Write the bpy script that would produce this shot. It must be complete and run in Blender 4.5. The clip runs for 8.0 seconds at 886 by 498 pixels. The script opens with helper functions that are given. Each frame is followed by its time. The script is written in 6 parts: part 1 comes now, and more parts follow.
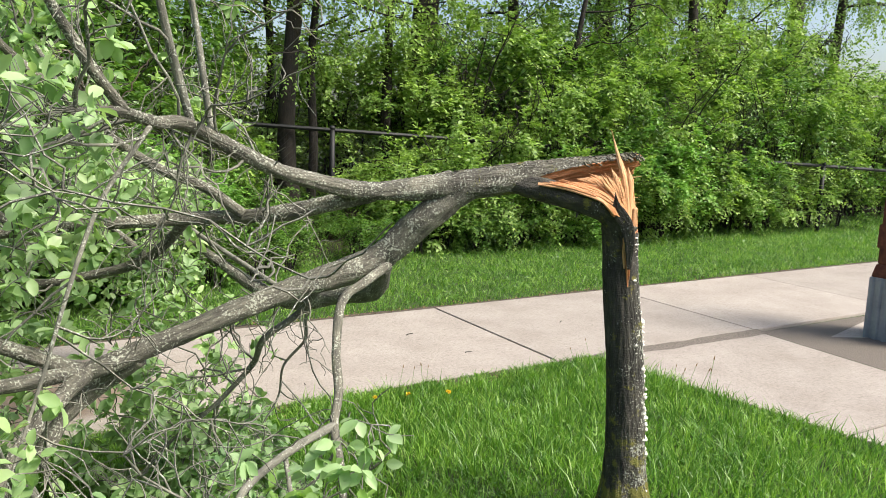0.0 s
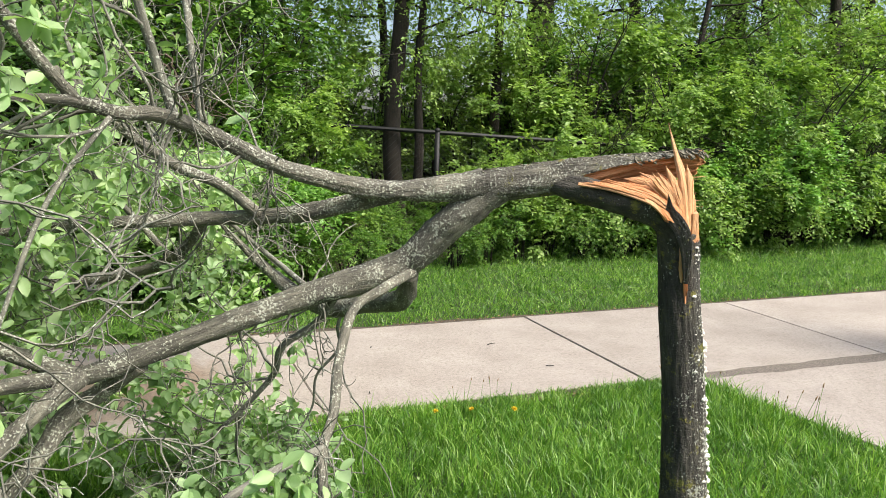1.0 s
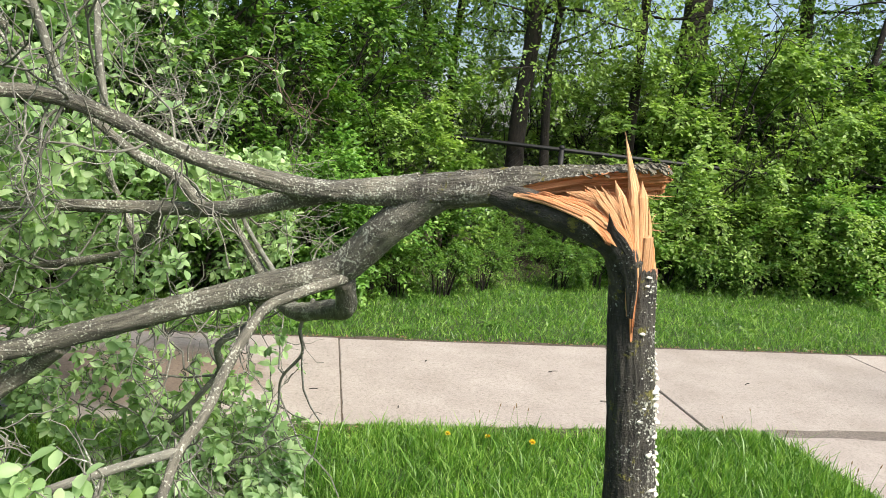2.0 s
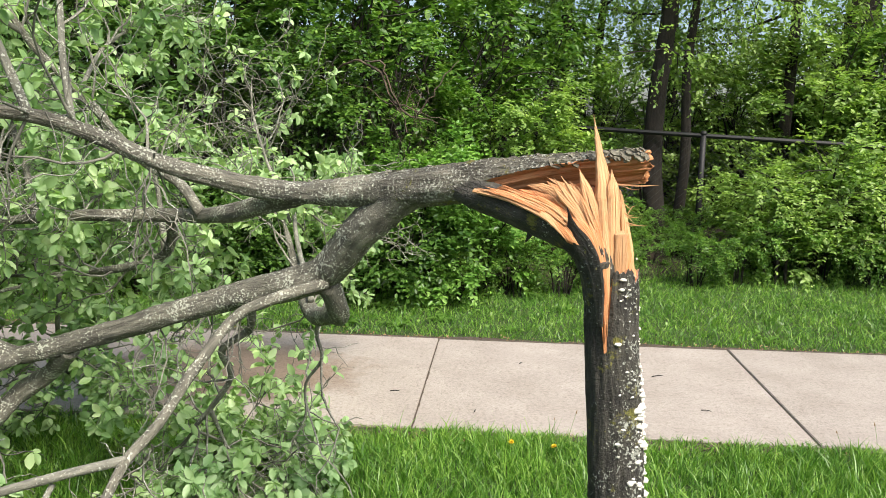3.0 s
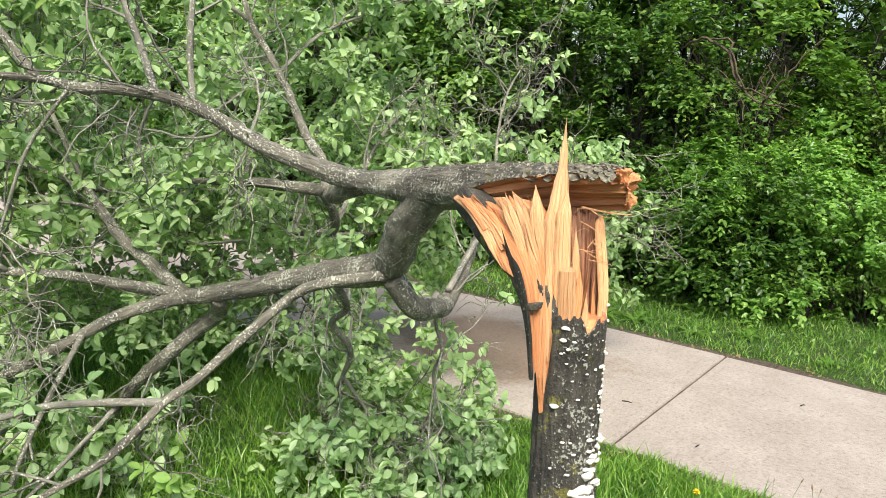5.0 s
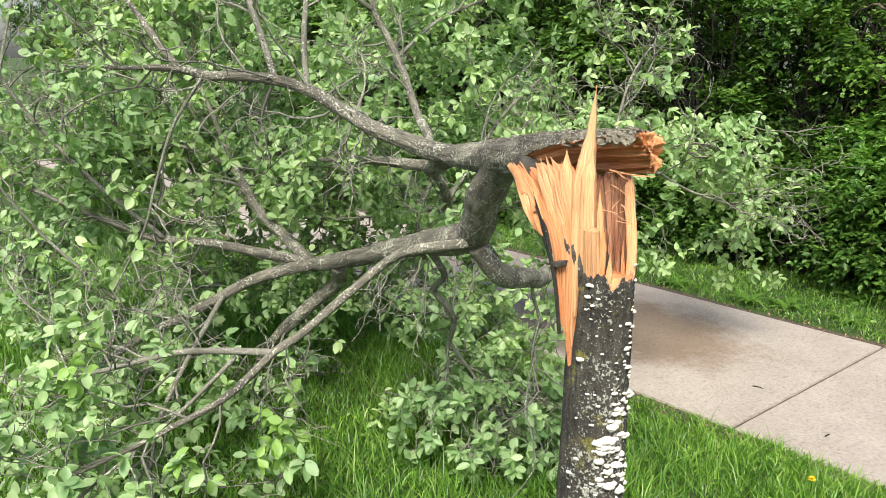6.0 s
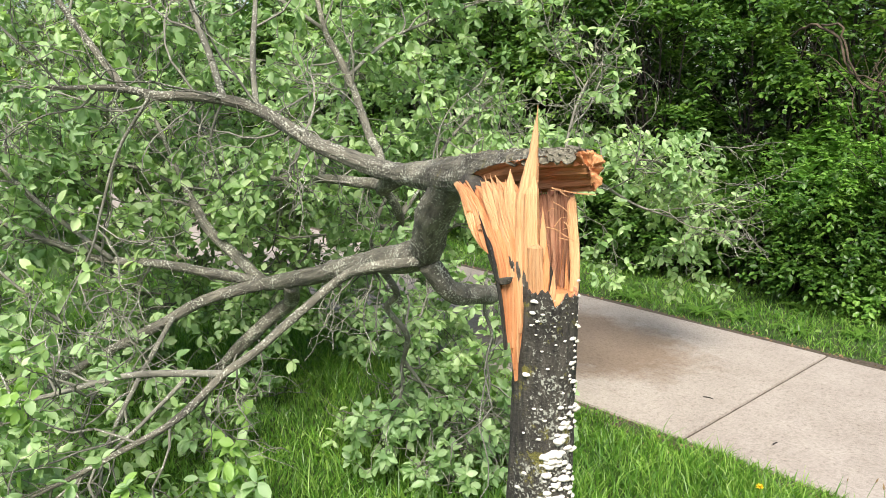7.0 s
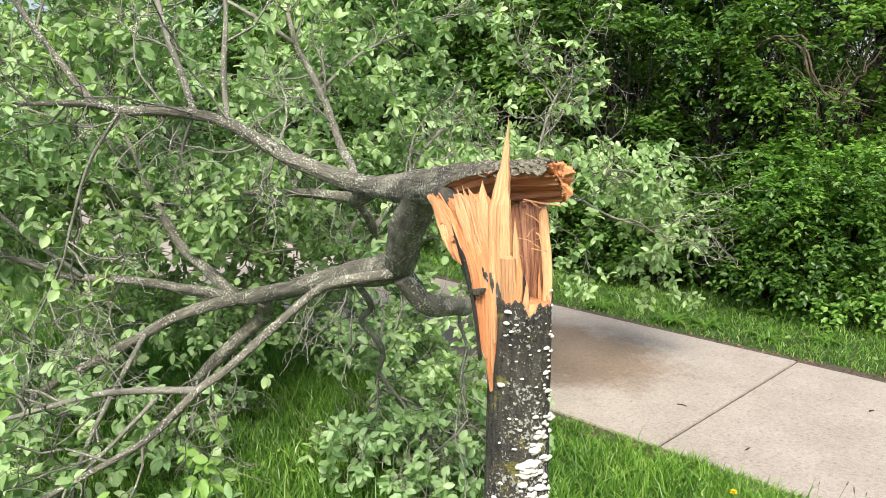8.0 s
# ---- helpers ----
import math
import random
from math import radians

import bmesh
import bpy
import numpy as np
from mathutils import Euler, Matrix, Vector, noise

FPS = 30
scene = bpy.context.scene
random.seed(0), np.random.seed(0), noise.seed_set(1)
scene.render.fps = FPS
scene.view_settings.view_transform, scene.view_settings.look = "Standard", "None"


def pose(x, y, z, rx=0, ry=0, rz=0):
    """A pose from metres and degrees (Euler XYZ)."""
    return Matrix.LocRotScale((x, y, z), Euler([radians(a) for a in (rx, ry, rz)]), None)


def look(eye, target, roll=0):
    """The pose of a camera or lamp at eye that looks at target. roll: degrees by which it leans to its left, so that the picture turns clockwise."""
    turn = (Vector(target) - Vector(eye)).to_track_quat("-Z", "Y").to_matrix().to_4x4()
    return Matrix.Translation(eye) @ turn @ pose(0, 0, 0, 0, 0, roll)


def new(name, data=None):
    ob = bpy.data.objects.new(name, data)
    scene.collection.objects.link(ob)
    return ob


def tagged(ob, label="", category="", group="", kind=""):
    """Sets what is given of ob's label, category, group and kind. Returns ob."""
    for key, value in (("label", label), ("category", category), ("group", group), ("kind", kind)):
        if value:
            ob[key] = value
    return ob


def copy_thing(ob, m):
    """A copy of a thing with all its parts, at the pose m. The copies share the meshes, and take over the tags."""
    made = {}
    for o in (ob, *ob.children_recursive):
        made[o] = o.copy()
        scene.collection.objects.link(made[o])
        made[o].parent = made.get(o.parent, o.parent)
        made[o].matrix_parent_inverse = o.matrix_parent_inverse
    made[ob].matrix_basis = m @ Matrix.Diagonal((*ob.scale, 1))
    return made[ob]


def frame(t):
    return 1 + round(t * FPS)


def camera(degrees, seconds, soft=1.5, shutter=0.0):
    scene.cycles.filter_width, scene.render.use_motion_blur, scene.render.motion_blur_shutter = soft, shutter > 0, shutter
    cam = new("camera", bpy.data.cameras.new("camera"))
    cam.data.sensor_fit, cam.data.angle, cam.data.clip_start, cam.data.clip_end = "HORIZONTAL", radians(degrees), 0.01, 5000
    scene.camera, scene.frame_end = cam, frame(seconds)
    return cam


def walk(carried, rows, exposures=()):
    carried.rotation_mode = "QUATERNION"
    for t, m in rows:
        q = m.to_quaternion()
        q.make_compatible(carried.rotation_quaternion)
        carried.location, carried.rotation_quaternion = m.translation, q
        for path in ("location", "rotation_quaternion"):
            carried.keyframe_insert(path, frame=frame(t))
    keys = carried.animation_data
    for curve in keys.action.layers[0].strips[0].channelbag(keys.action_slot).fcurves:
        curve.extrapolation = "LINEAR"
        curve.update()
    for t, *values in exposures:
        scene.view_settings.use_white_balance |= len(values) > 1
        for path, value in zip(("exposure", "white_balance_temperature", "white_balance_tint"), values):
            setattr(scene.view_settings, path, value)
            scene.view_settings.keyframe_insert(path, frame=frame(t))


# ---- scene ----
cam = camera(58.6, 8.0, 0.5)
PATH = [
    (0, (-1.251, -3.845, 1.501), (-0.241, -2.148, 1.184), 1.9),
    (0.5, (-1.094, -3.826, 1.487), (-0.218, -2.059, 1.16), 1.4),
    (1, (-0.848, -3.761, 1.475), (-0.133, -1.92, 1.16), 1.5),
    (1.2, (-0.707, -3.753, 1.489), (-0.045, -1.891, 1.182), 1.8),
    (2.3, (0.02, -3.759, 1.448), (0.179, -1.789, 1.143), 3.0),
    (2.5, (0.099, -3.709, 1.464), (0.182, -1.736, 1.143), 1.2),
    (3, (0.416, -3.622, 1.471), (0.266, -1.654, 1.151), 1.0),
    (3.5, (0.77, -3.585, 1.467), (0.333, -1.661, 1.137), 2.5),
    (4, (0.968, -3.453, 1.443), (0.313, -1.595, 1.098), 3.0),
    (4.5, (1.116, -3.228, 1.547), (0.238, -1.465, 1.195), 3.0),
    (5, (1.295, -3.09, 1.548), (0.135, -1.515, 1.13), 2.8),
    (5.2, (1.393, -3.036, 1.557), (0.147, -1.542, 1.093), 2.6),
    (6.3, (1.592, -3.007, 1.526), (0.09, -1.765, 1.078), 0.4),
    (6.5, (1.598, -3.005, 1.54), (0.11, -1.748, 1.086), 0.6),
    (7, (1.604, -3.0, 1.539), (0.188, -1.652, 1.119), 0.6),
    (7.5, (1.61, -3.0, 1.538), (0.237, -1.601, 1.14), 0.5),
    (8, (1.611, -3.005, 1.54), (0.236, -1.606, 1.151), 0.2),
]
walk(cam, [(t, look(eye, target, roll)) for t, eye, target, roll in PATH], [(0, 1.11), (8, 1.11)])

# ---- world and light ----
world = bpy.data.worlds.new("sky")
scene.world = world
world.use_nodes = True
wn = world.node_tree.nodes
sky = wn.new("ShaderNodeTexSky")
sky.sky_type = "NISHITA"
sky.sun_disc = False
sky.sun_elevation = radians(52)
sky.sun_rotation = radians(140)
sky.air_density = 1.0
sky.dust_density = 3.0
sky.ozone_density = 1.0
wn["Background"].inputs["Strength"].default_value = 0.1
world.node_tree.links.new(sky.outputs["Color"], wn["Background"].inputs["Color"])
SUN_TO = Vector((0.42, -0.5, 0.76))
sun = new("sun", bpy.data.lights.new("sun", "SUN"))
sun.data.energy = 3.05
sun.data.angle = radians(26)
sun.data.color = (1.0, 0.94, 0.84)
sun.matrix_world = look((6, -1, 9), Vector((6, -1, 9)) - SUN_TO)

# ---- materials ----


def material(name):
    m = bpy.data.materials.new(name)
    m.use_nodes = True
    return m, m.node_tree.nodes, m.node_tree.links, m.node_tree.nodes["Principled BSDF"]


def ramp(nodes, stops):
    r = nodes.new("ShaderNodeValToRGB")
    e = r.color_ramp.elements
    e[0].position, e[0].color = stops[0][0], (*stops[0][1], 1)
    e[1].position, e[1].color = stops[-1][0], (*stops[-1][1], 1)
    for p, c in stops[1:-1]:
        x = e.new(p)
        x.color = (*c, 1)
    return r


def noise_tex(nodes, links, coord, scale, detail=4, rough=0.6, stretch=None):
    n = nodes.new("ShaderNodeTexNoise")
    n.inputs["Scale"].default_value = scale
    n.inputs["Detail"].default_value = detail
    n.inputs["Roughness"].default_value = rough
    if stretch:
        mp = nodes.new("ShaderNodeMapping")
        mp.inputs["Scale"].default_value = stretch
        links.new(coord, mp.inputs["Vector"])
        coord = mp.outputs["Vector"]
    links.new(coord, n.inputs["Vector"])
    return n


def mixed(nodes, links, fac, a, b, mode="MIX"):
    m = nodes.new("ShaderNodeMix")
    m.data_type = "RGBA"
    m.blend_type = mode
    for sock, v in ((m.inputs[0], fac), (m.inputs[6], a), (m.inputs[7], b)):
        if isinstance(v, (int, float)):
            sock.default_value = v
        elif isinstance(v, tuple):
            sock.default_value = (*v, 1)
        else:
            links.new(v, sock)
    return m.outputs[2]


def bump(nodes, links, bsdf, height, strength, distance):
    b = nodes.new("ShaderNodeBump")
    b.inputs["Strength"].default_value = strength
    b.inputs["Distance"].default_value = distance
    links.new(height, b.inputs["Height"])
    links.new(b.outputs["Normal"], bsdf.inputs["Normal"])
    return b


def mat_bark(name, dark, light, lichen, amount, furrow=1.0, moss=False, weather=False):
    """Bark: u runs round, v along, both in metres."""
    m, n, l, b = material(name)
    uv = n.new("ShaderNodeUVMap").outputs["UV"]
    pos = n.new("ShaderNodeTexCoord").outputs["Object"]
    grain = noise_tex(n, l, uv, 60, 6, 0.7, (1.0, 0.22, 1.0))
    patches = noise_tex(n, l, pos, 9, 4, 0.6)
    base = ramp(n, [(0.3, dark), (0.7, light)])
    l.new(grain.outputs["Fac"], base.inputs["Fac"])
    tint = ramp(n, [(0.35, (0.55, 0.53, 0.5)), (0.7, (1.25, 1.2, 1.1))])
    l.new(patches.outputs["Fac"], tint.inputs["Fac"])
    col = mixed(n, l, 1.0, base.outputs["Color"], tint.outputs["Color"], "MULTIPLY")
    specks = noise_tex(n, l, pos, 150, 3, 0.6)
    big = noise_tex(n, l, pos, 14, 3, 0.5)
    add = n.new("ShaderNodeMath")
    add.operation = "MULTIPLY_ADD"
    l.new(big.outputs["Fac"], add.inputs[0])
    add.inputs[1].default_value = 0.45
    l.new(specks.outputs["Fac"], add.inputs[2])
    mask = ramp(n, [(0.86 - amount, (0, 0, 0)), (0.92 - amount, (1, 1, 1))])
    worn = add.outputs["Value"]
    if weather:
        # crusts of lichen thicken towards the open side
        dot = n.new("ShaderNodeVectorMath")
        dot.operation = "DOT_PRODUCT"
        dot.inputs[1].default_value = (0.94, -0.34, 0.0)
        l.new(pos, dot.inputs[0])
        mr = n.new("ShaderNodeMapRange")
        mr.inputs["From Min"].default_value, mr.inputs["From Max"].default_value = 1.255, 1.37
        mr.inputs["To Min"].default_value, mr.inputs["To Max"].default_value = -0.05, 0.11
        l.new(dot.outputs["Value"], mr.inputs["Value"])
        sm = n.new("ShaderNodeMath")
        l.new(worn, sm.inputs[0])
        l.new(mr.outputs["Result"], sm.inputs[1])
        worn = sm.outputs["Value"]
    l.new(worn, mask.inputs["Fac"])
    col = mixed(n, l, mask.outputs["Color"], col, lichen)
    if moss:
        green = noise_tex(n, l, pos, 16, 8, 0.8)
        gm = ramp(n, [(0.575, (0, 0, 0)), (0.62, (1, 1, 1))])
        grown = green.outputs["Fac"]
        if weather:
            # moss creeps up from the ground
            xyz = n.new("ShaderNodeSeparateXYZ")
            l.new(pos, xyz.inputs[0])
            low = n.new("ShaderNodeMapRange")
            low.inputs["From Min"].default_value, low.inputs["From Max"].default_value = 0.5, 0.15
            low.inputs["To Min"].default_value, low.inputs["To Max"].default_value = 0.0, 0.12
            l.new(xyz.outputs["Z"], low.inputs["Value"])
            up = n.new("ShaderNodeMath")
            l.new(grown, up.inputs[0])
            l.new(low.outputs["Result"], up.inputs[1])
            grown = up.outputs["Value"]
        l.new(grown, gm.inputs["Fac"])
        col = mixed(n, l, gm.outputs["Color"], col, (0.16, 0.15, 0.03))
    l.new(col, b.inputs["Base Color"])
    b.inputs["Roughness"].default_value = 0.85
    bump(n, l, b, mixed(n, l, 0.35, grain.outputs["Fac"], specks.outputs["Fac"]), 0.9 * furrow, 0.012)
    return m


def mat_wood(name, pale, deep, streak):
    """Fresh torn wood: fibres along v."""
    m, n, l, b = material(name)
    uv = n.new("ShaderNodeUVMap").outputs["UV"]
    info = n.new("ShaderNodeObjectInfo").outputs["Random"]
    fib = noise_tex(n, l, uv, 380, 5, 0.7, (1.0, 0.035, 1.0))
    wide = noise_tex(n, l, uv, 70, 4, 0.6, (1.0, 0.07, 1.0))
    c = ramp(n, [(0.28, deep), (0.5, tuple((p + d) / 2 for p, d in zip(pale, deep))), (0.72, pale)])
    l.new(wide.outputs["Fac"], c.inputs["Fac"])
    f = ramp(n, [(0.33, streak), (0.5, (1, 1, 1)), (0.75, (1.12, 1.1, 1.06))])
    l.new(fib.outputs["Fac"], f.inputs["Fac"])
    col = mixed(n, l, 1.0, c.outputs["Color"], f.outputs["Color"], "MULTIPLY")
    v = n.new("ShaderNodeHueSaturation")
    mr = n.new("ShaderNodeMapRange")
    mr.inputs["To Min"].default_value, mr.inputs["To Max"].default_value = 0.82, 1.12
    l.new(info, mr.inputs["Value"])
    l.new(mr.outputs["Result"], v.inputs["Value"])
    l.new(col, v.inputs["Color"])
    l.new(v.outputs["Color"], b.inputs["Base Color"])
    b.inputs["Roughness"].default_value = 0.7
    bump(n, l, b, fib.outputs["Fac"], 0.9, 0.004)
    return m


def mat_leaf(name, low, mid, high, through_light=0.35, gloss=0.45):
    m, n, l, b = material(name)
    rnd = n.new("ShaderNodeNewGeometry").outputs["Random Per Island"]
    c = ramp(n, [(0.0, low), (0.5, mid), (1.0, high)])
    l.new(rnd, c.inputs["Fac"])
    pos = n.new("ShaderNodeTexCoord").outputs["Object"]
    big = noise_tex(n, l, pos, 2.6, 3, 0.6)
    t = ramp(n, [(0.3, (0.66, 0.74, 0.66)), (0.7, (1.28, 1.2, 1.02))])
    l.new(big.outputs["Fac"], t.inputs["Fac"])
    col = mixed(n, l, 1.0, c.outputs["Color"], t.outputs["Color"], "MULTIPLY")
    l.new(col, b.inputs["Base Color"])
    b.inputs["Roughness"].default_value = gloss
    b.inputs["Specular IOR Level"].default_value = 0.5
    tr = n.new("ShaderNodeBsdfTranslucent")
    warm = mixed(n, l, 1.0, col, (1.2, 1.3, 0.65), "MULTIPLY")
    l.new(warm, tr.inputs["Color"])
    ms = n.new("ShaderNodeMixShader")
    ms.inputs["Fac"].default_value = through_light
    l.new(b.outputs["BSDF"], ms.inputs[1])
    l.new(tr.outputs["BSDF"], ms.inputs[2])
    l.new(ms.outputs["Shader"], n["Material Output"].inputs["Surface"])
    return m


def mat_concrete():
    m, n, l, b = material("concrete")
    pos = n.new("ShaderNodeNewGeometry").outputs["Position"]
    info = n.new("ShaderNodeObjectInfo").outputs["Random"]
    fine = noise_tex(n, l, pos, 190, 4, 0.7)
    broom = noise_tex(n, l, pos, 60, 3, 0.6, (0.25, 1.0, 1.0))
    blot = noise_tex(n, l, pos, 2.2, 5, 0.65)
    c = ramp(n, [(0.3, (0.23, 0.2, 0.173)), (0.52, (0.35, 0.309, 0.272)), (0.75, (0.42, 0.377, 0.336))])
    l.new(fine.outputs["Fac"], c.inputs["Fac"])
    t = ramp(n, [(0.3, (0.82, 0.8, 0.78)), (0.65, (1.05, 1.05, 1.05))])
    l.new(blot.outputs["Fac"], t.inputs["Fac"])
    col = mixed(n, l, 1.0, c.outputs["Color"], t.outputs["Color"], "MULTIPLY")
    pit = noise_tex(n, l, pos, 48, 5, 0.75)
    pr = ramp(n, [(0.3, (0.6, 0.57, 0.54)), (0.45, (0.98, 0.98, 0.98)), (0.7, (1.15, 1.15, 1.15))])
    l.new(pit.outputs["Fac"], pr.inputs["Fac"])
    col = mixed(n, l, 1.0, col, pr.outputs["Color"], "MULTIPLY")
    # washed-on soil round a puddle's place on the second slab
    sub = n.new("ShaderNodeVectorMath")
    sub.operation = "SUBTRACT"
    sub.inputs[1].default_value = (-1.15, 0.75, 0)
    l.new(pos, sub.inputs[0])
    sc = n.new("ShaderNodeVectorMath")
    sc.operation = "MULTIPLY"
    sc.inputs[1].default_value = (0.72, 0.95, 0)
    l.new(sub.outputs["Vector"], sc.inputs[0])
    ln = n.new("ShaderNodeVectorMath")
    ln.operation = "LENGTH"
    l.new(sc.outputs["Vector"], ln.inputs[0])
    edge = noise_tex(n, l, pos, 5, 5, 0.7)
    sm = n.new("ShaderNodeMath")
    sm.operation = "MULTIPLY_ADD"
    l.new(edge.outputs["Fac"], sm.inputs[0])
    sm.inputs[1].default_value = 0.75
    l.new(ln.outputs["Value"], sm.inputs[2])
    k = ramp(n, [(0.75, (0.85, 0.85, 0.85)), (1.15, (0, 0, 0))])
    l.new(sm.outputs["Value"], k.inputs["Fac"])
    soil = mixed(n, l, 1.0, col, (0.6, 0.48, 0.38), "MULTIPLY")
    col = mixed(n, l, k.outputs["Color"], col, soil)
    h = n.new("ShaderNodeHueSaturation")
    mr = n.new("ShaderNodeMapRange")
    mr.inputs["To Min"].default_value, mr.inputs["To Max"].default_value = 0.93, 1.05
    l.new(info, mr.inputs["Value"])
    l.new(mr.outputs["Result"], h.inputs["Value"])
    l.new(col, h.inputs["Color"])
    l.new(h.outputs["Color"], b.inputs["Base Color"])
    b.inputs["Roughness"].default_value = 0.9
    bump(n, l, b, mixed(n, l, 0.5, fine.outputs["Fac"], broom.outputs["Fac"]), 0.5, 0.004)
    return m


def mat_ground():
    m, n, l, b = material("lawn_soil")
    pos = n.new("ShaderNodeNewGeometry").outputs["Position"]
    a = noise_tex(n, l, pos, 3.0, 5, 0.65)
    f = noise_tex(n, l, pos, 70, 4, 0.7)
    c = ramp(n, [(0.35, (0.05, 0.075, 0.018)), (0.55, (0.045, 0.09, 0.016)), (0.75, (0.075, 0.06, 0.03))])
    l.new(a.outputs["Fac"], c.inputs["Fac"])
    t = ramp(n, [(0.3, (0.5, 0.5, 0.5)), (0.7, (1.3, 1.3, 1.2))])
    l.new(f.outputs["Fac"], t.inputs["Fac"])
    l.new(mixed(n, l, 1.0, c.outputs["Color"], t.outputs["Color"], "MULTIPLY"), b.inputs["Base Color"])
    b.inputs["Roughness"].default_value = 1.0
    bump(n, l, b, f.outputs["Fac"], 1.0, 0.02)
    return m


def mat_simple(name, stops, scale, rough, metal=0.0, bump_d=0.002, stretch=None, detail=5):
    m, n, l, b = material(name)
    pos = n.new("ShaderNodeTexCoord").outputs["Object"]
    f = noise_tex(n, l, pos, scale, detail, 0.65, stretch)
    c = ramp(n, stops)
    l.new(f.outputs["Fac"], c.inputs["Fac"])
    l.new(c.outputs["Color"], b.inputs["Base Color"])
    b.inputs["Roughness"].default_value = rough
    b.inputs["Metallic"].default_value = metal
    bump(n, l, b, f.outputs["Fac"], 0.6, bump_d)
    return m


BARK = mat_bark("bark_trunk", (0.014, 0.013, 0.011), (0.1, 0.094, 0.08), (0.36, 0.37, 0.31), 0.03, 1.8, True, True)
BARK_LIMB = mat_bark("bark_limb", (0.05, 0.049, 0.04), (0.255, 0.248, 0.208), (0.45, 0.46, 0.37), 0.065, 1.3)
BARK_TWIG = mat_bark("bark_twig", (0.095, 0.096, 0.082), (0.295, 0.295, 0.255), (0.42, 0.43, 0.36), 0.04, 0.6)
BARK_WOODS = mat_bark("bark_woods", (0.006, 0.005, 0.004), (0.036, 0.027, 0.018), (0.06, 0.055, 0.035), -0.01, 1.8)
BARK_DEAD = mat_bark("bark_dead", (0.03, 0.022, 0.015), (0.14, 0.1, 0.068), (0.24, 0.21, 0.16), 0.0, 1.2)
BARK_STEM = mat_bark("bark_stem", (0.038, 0.036, 0.03), (0.21, 0.2, 0.168), (0.38, 0.38, 0.31), 0.06, 1.8, True)
WOOD = mat_wood("torn_wood", (0.7, 0.345, 0.155), (0.57, 0.205, 0.07), (0.78, 0.66, 0.56))
WOOD_PALE = mat_wood("torn_sapwood", (0.69, 0.42, 0.215), (0.6, 0.29, 0.125), (0.8, 0.7, 0.6))
WOOD_RED = mat_wood("torn_wood_inner", (0.52, 0.29, 0.175), (0.3, 0.11, 0.055), (0.32, 0.2, 0.16))
LEAF = mat_leaf("leaf_fallen", (0.215, 0.35, 0.15), (0.33, 0.49, 0.245), (0.47, 0.61, 0.37), 0.38)
LEAF_HEDGE = mat_leaf("leaf_hedge", (0.05, 0.125, 0.018), (0.1, 0.215, 0.034), (0.2, 0.33, 0.07), 0.34, 0.38)
LEAF_LIME = mat_leaf("leaf_lime", (0.14, 0.24, 0.048), (0.235, 0.37, 0.09), (0.365, 0.505, 0.165), 0.4)
LEAF_FRESH = mat_leaf("leaf_fresh", (0.095, 0.215, 0.035), (0.165, 0.34, 0.065), (0.27, 0.46, 0.12), 0.36, 0.36)
# hedge leaf again with the shade of overhanging trees put into its colour
LEAF_SHADED = mat_leaf("leaf_shaded", (0.03, 0.08, 0.013), (0.058, 0.135, 0.022), (0.125, 0.235, 0.045), 0.3, 0.38)
GRASS = mat_leaf("grass_blade", (0.055, 0.15, 0.022), (0.14, 0.305, 0.045), (0.3, 0.465, 0.115), 0.42, 0.38)
WOOD_END = mat_simple("torn_wood_end", [(0.3, (0.36, 0.12, 0.045)), (0.5, (0.56, 0.25, 0.1)), (0.7, (0.68, 0.38, 0.19))], 110, 0.75, 0, 0.006)
FUNGUS = mat_simple("fungus", [(0.3, (0.42, 0.38, 0.31)), (0.6, (0.74, 0.7, 0.62))], 90, 0.8)
CRUST = mat_simple("bark_crust", [(0.3, (0.045, 0.04, 0.03)), (0.5, (0.13, 0.118, 0.085)), (0.7, (0.3, 0.285, 0.21))], 120, 0.95, 0, 0.004)
CONCRETE = mat_concrete()
SOIL = mat_ground()
GRAVEL = mat_simple("gravel", [(0.3, (0.055, 0.046, 0.038)), (0.5, (0.14, 0.118, 0.098)), (0.75, (0.27, 0.235, 0.2))], 110, 0.95, 0, 0.01)
FENCE = mat_simple("black_steel", [(0.3, (0.005, 0.005, 0.006)), (0.7, (0.012, 0.012, 0.013))], 30, 0.62, 0.0)
RUST = mat_simple("rusted_steel", [(0.3, (0.06, 0.018, 0.01)), (0.55, (0.13, 0.04, 0.02)), (0.75, (0.2, 0.075, 0.035))], 22, 0.8, 0.1)
GALV = mat_simple("grey_sheet", [(0.3, (0.22, 0.25, 0.28)), (0.7, (0.34, 0.37, 0.4))], 8, 0.5, 0.3)
YELLOW = mat_simple("yellow_petal", [(0.3, (0.75, 0.5, 0.01)), (0.7, (0.9, 0.68, 0.03))], 60, 0.6)
LITTER = mat_simple("dry_litter", [(0.3, (0.1, 0.06, 0.03)), (0.6, (0.3, 0.2, 0.1))], 40, 0.9)

# ---- mesh helpers ----
rng = np.random.default_rng(7)


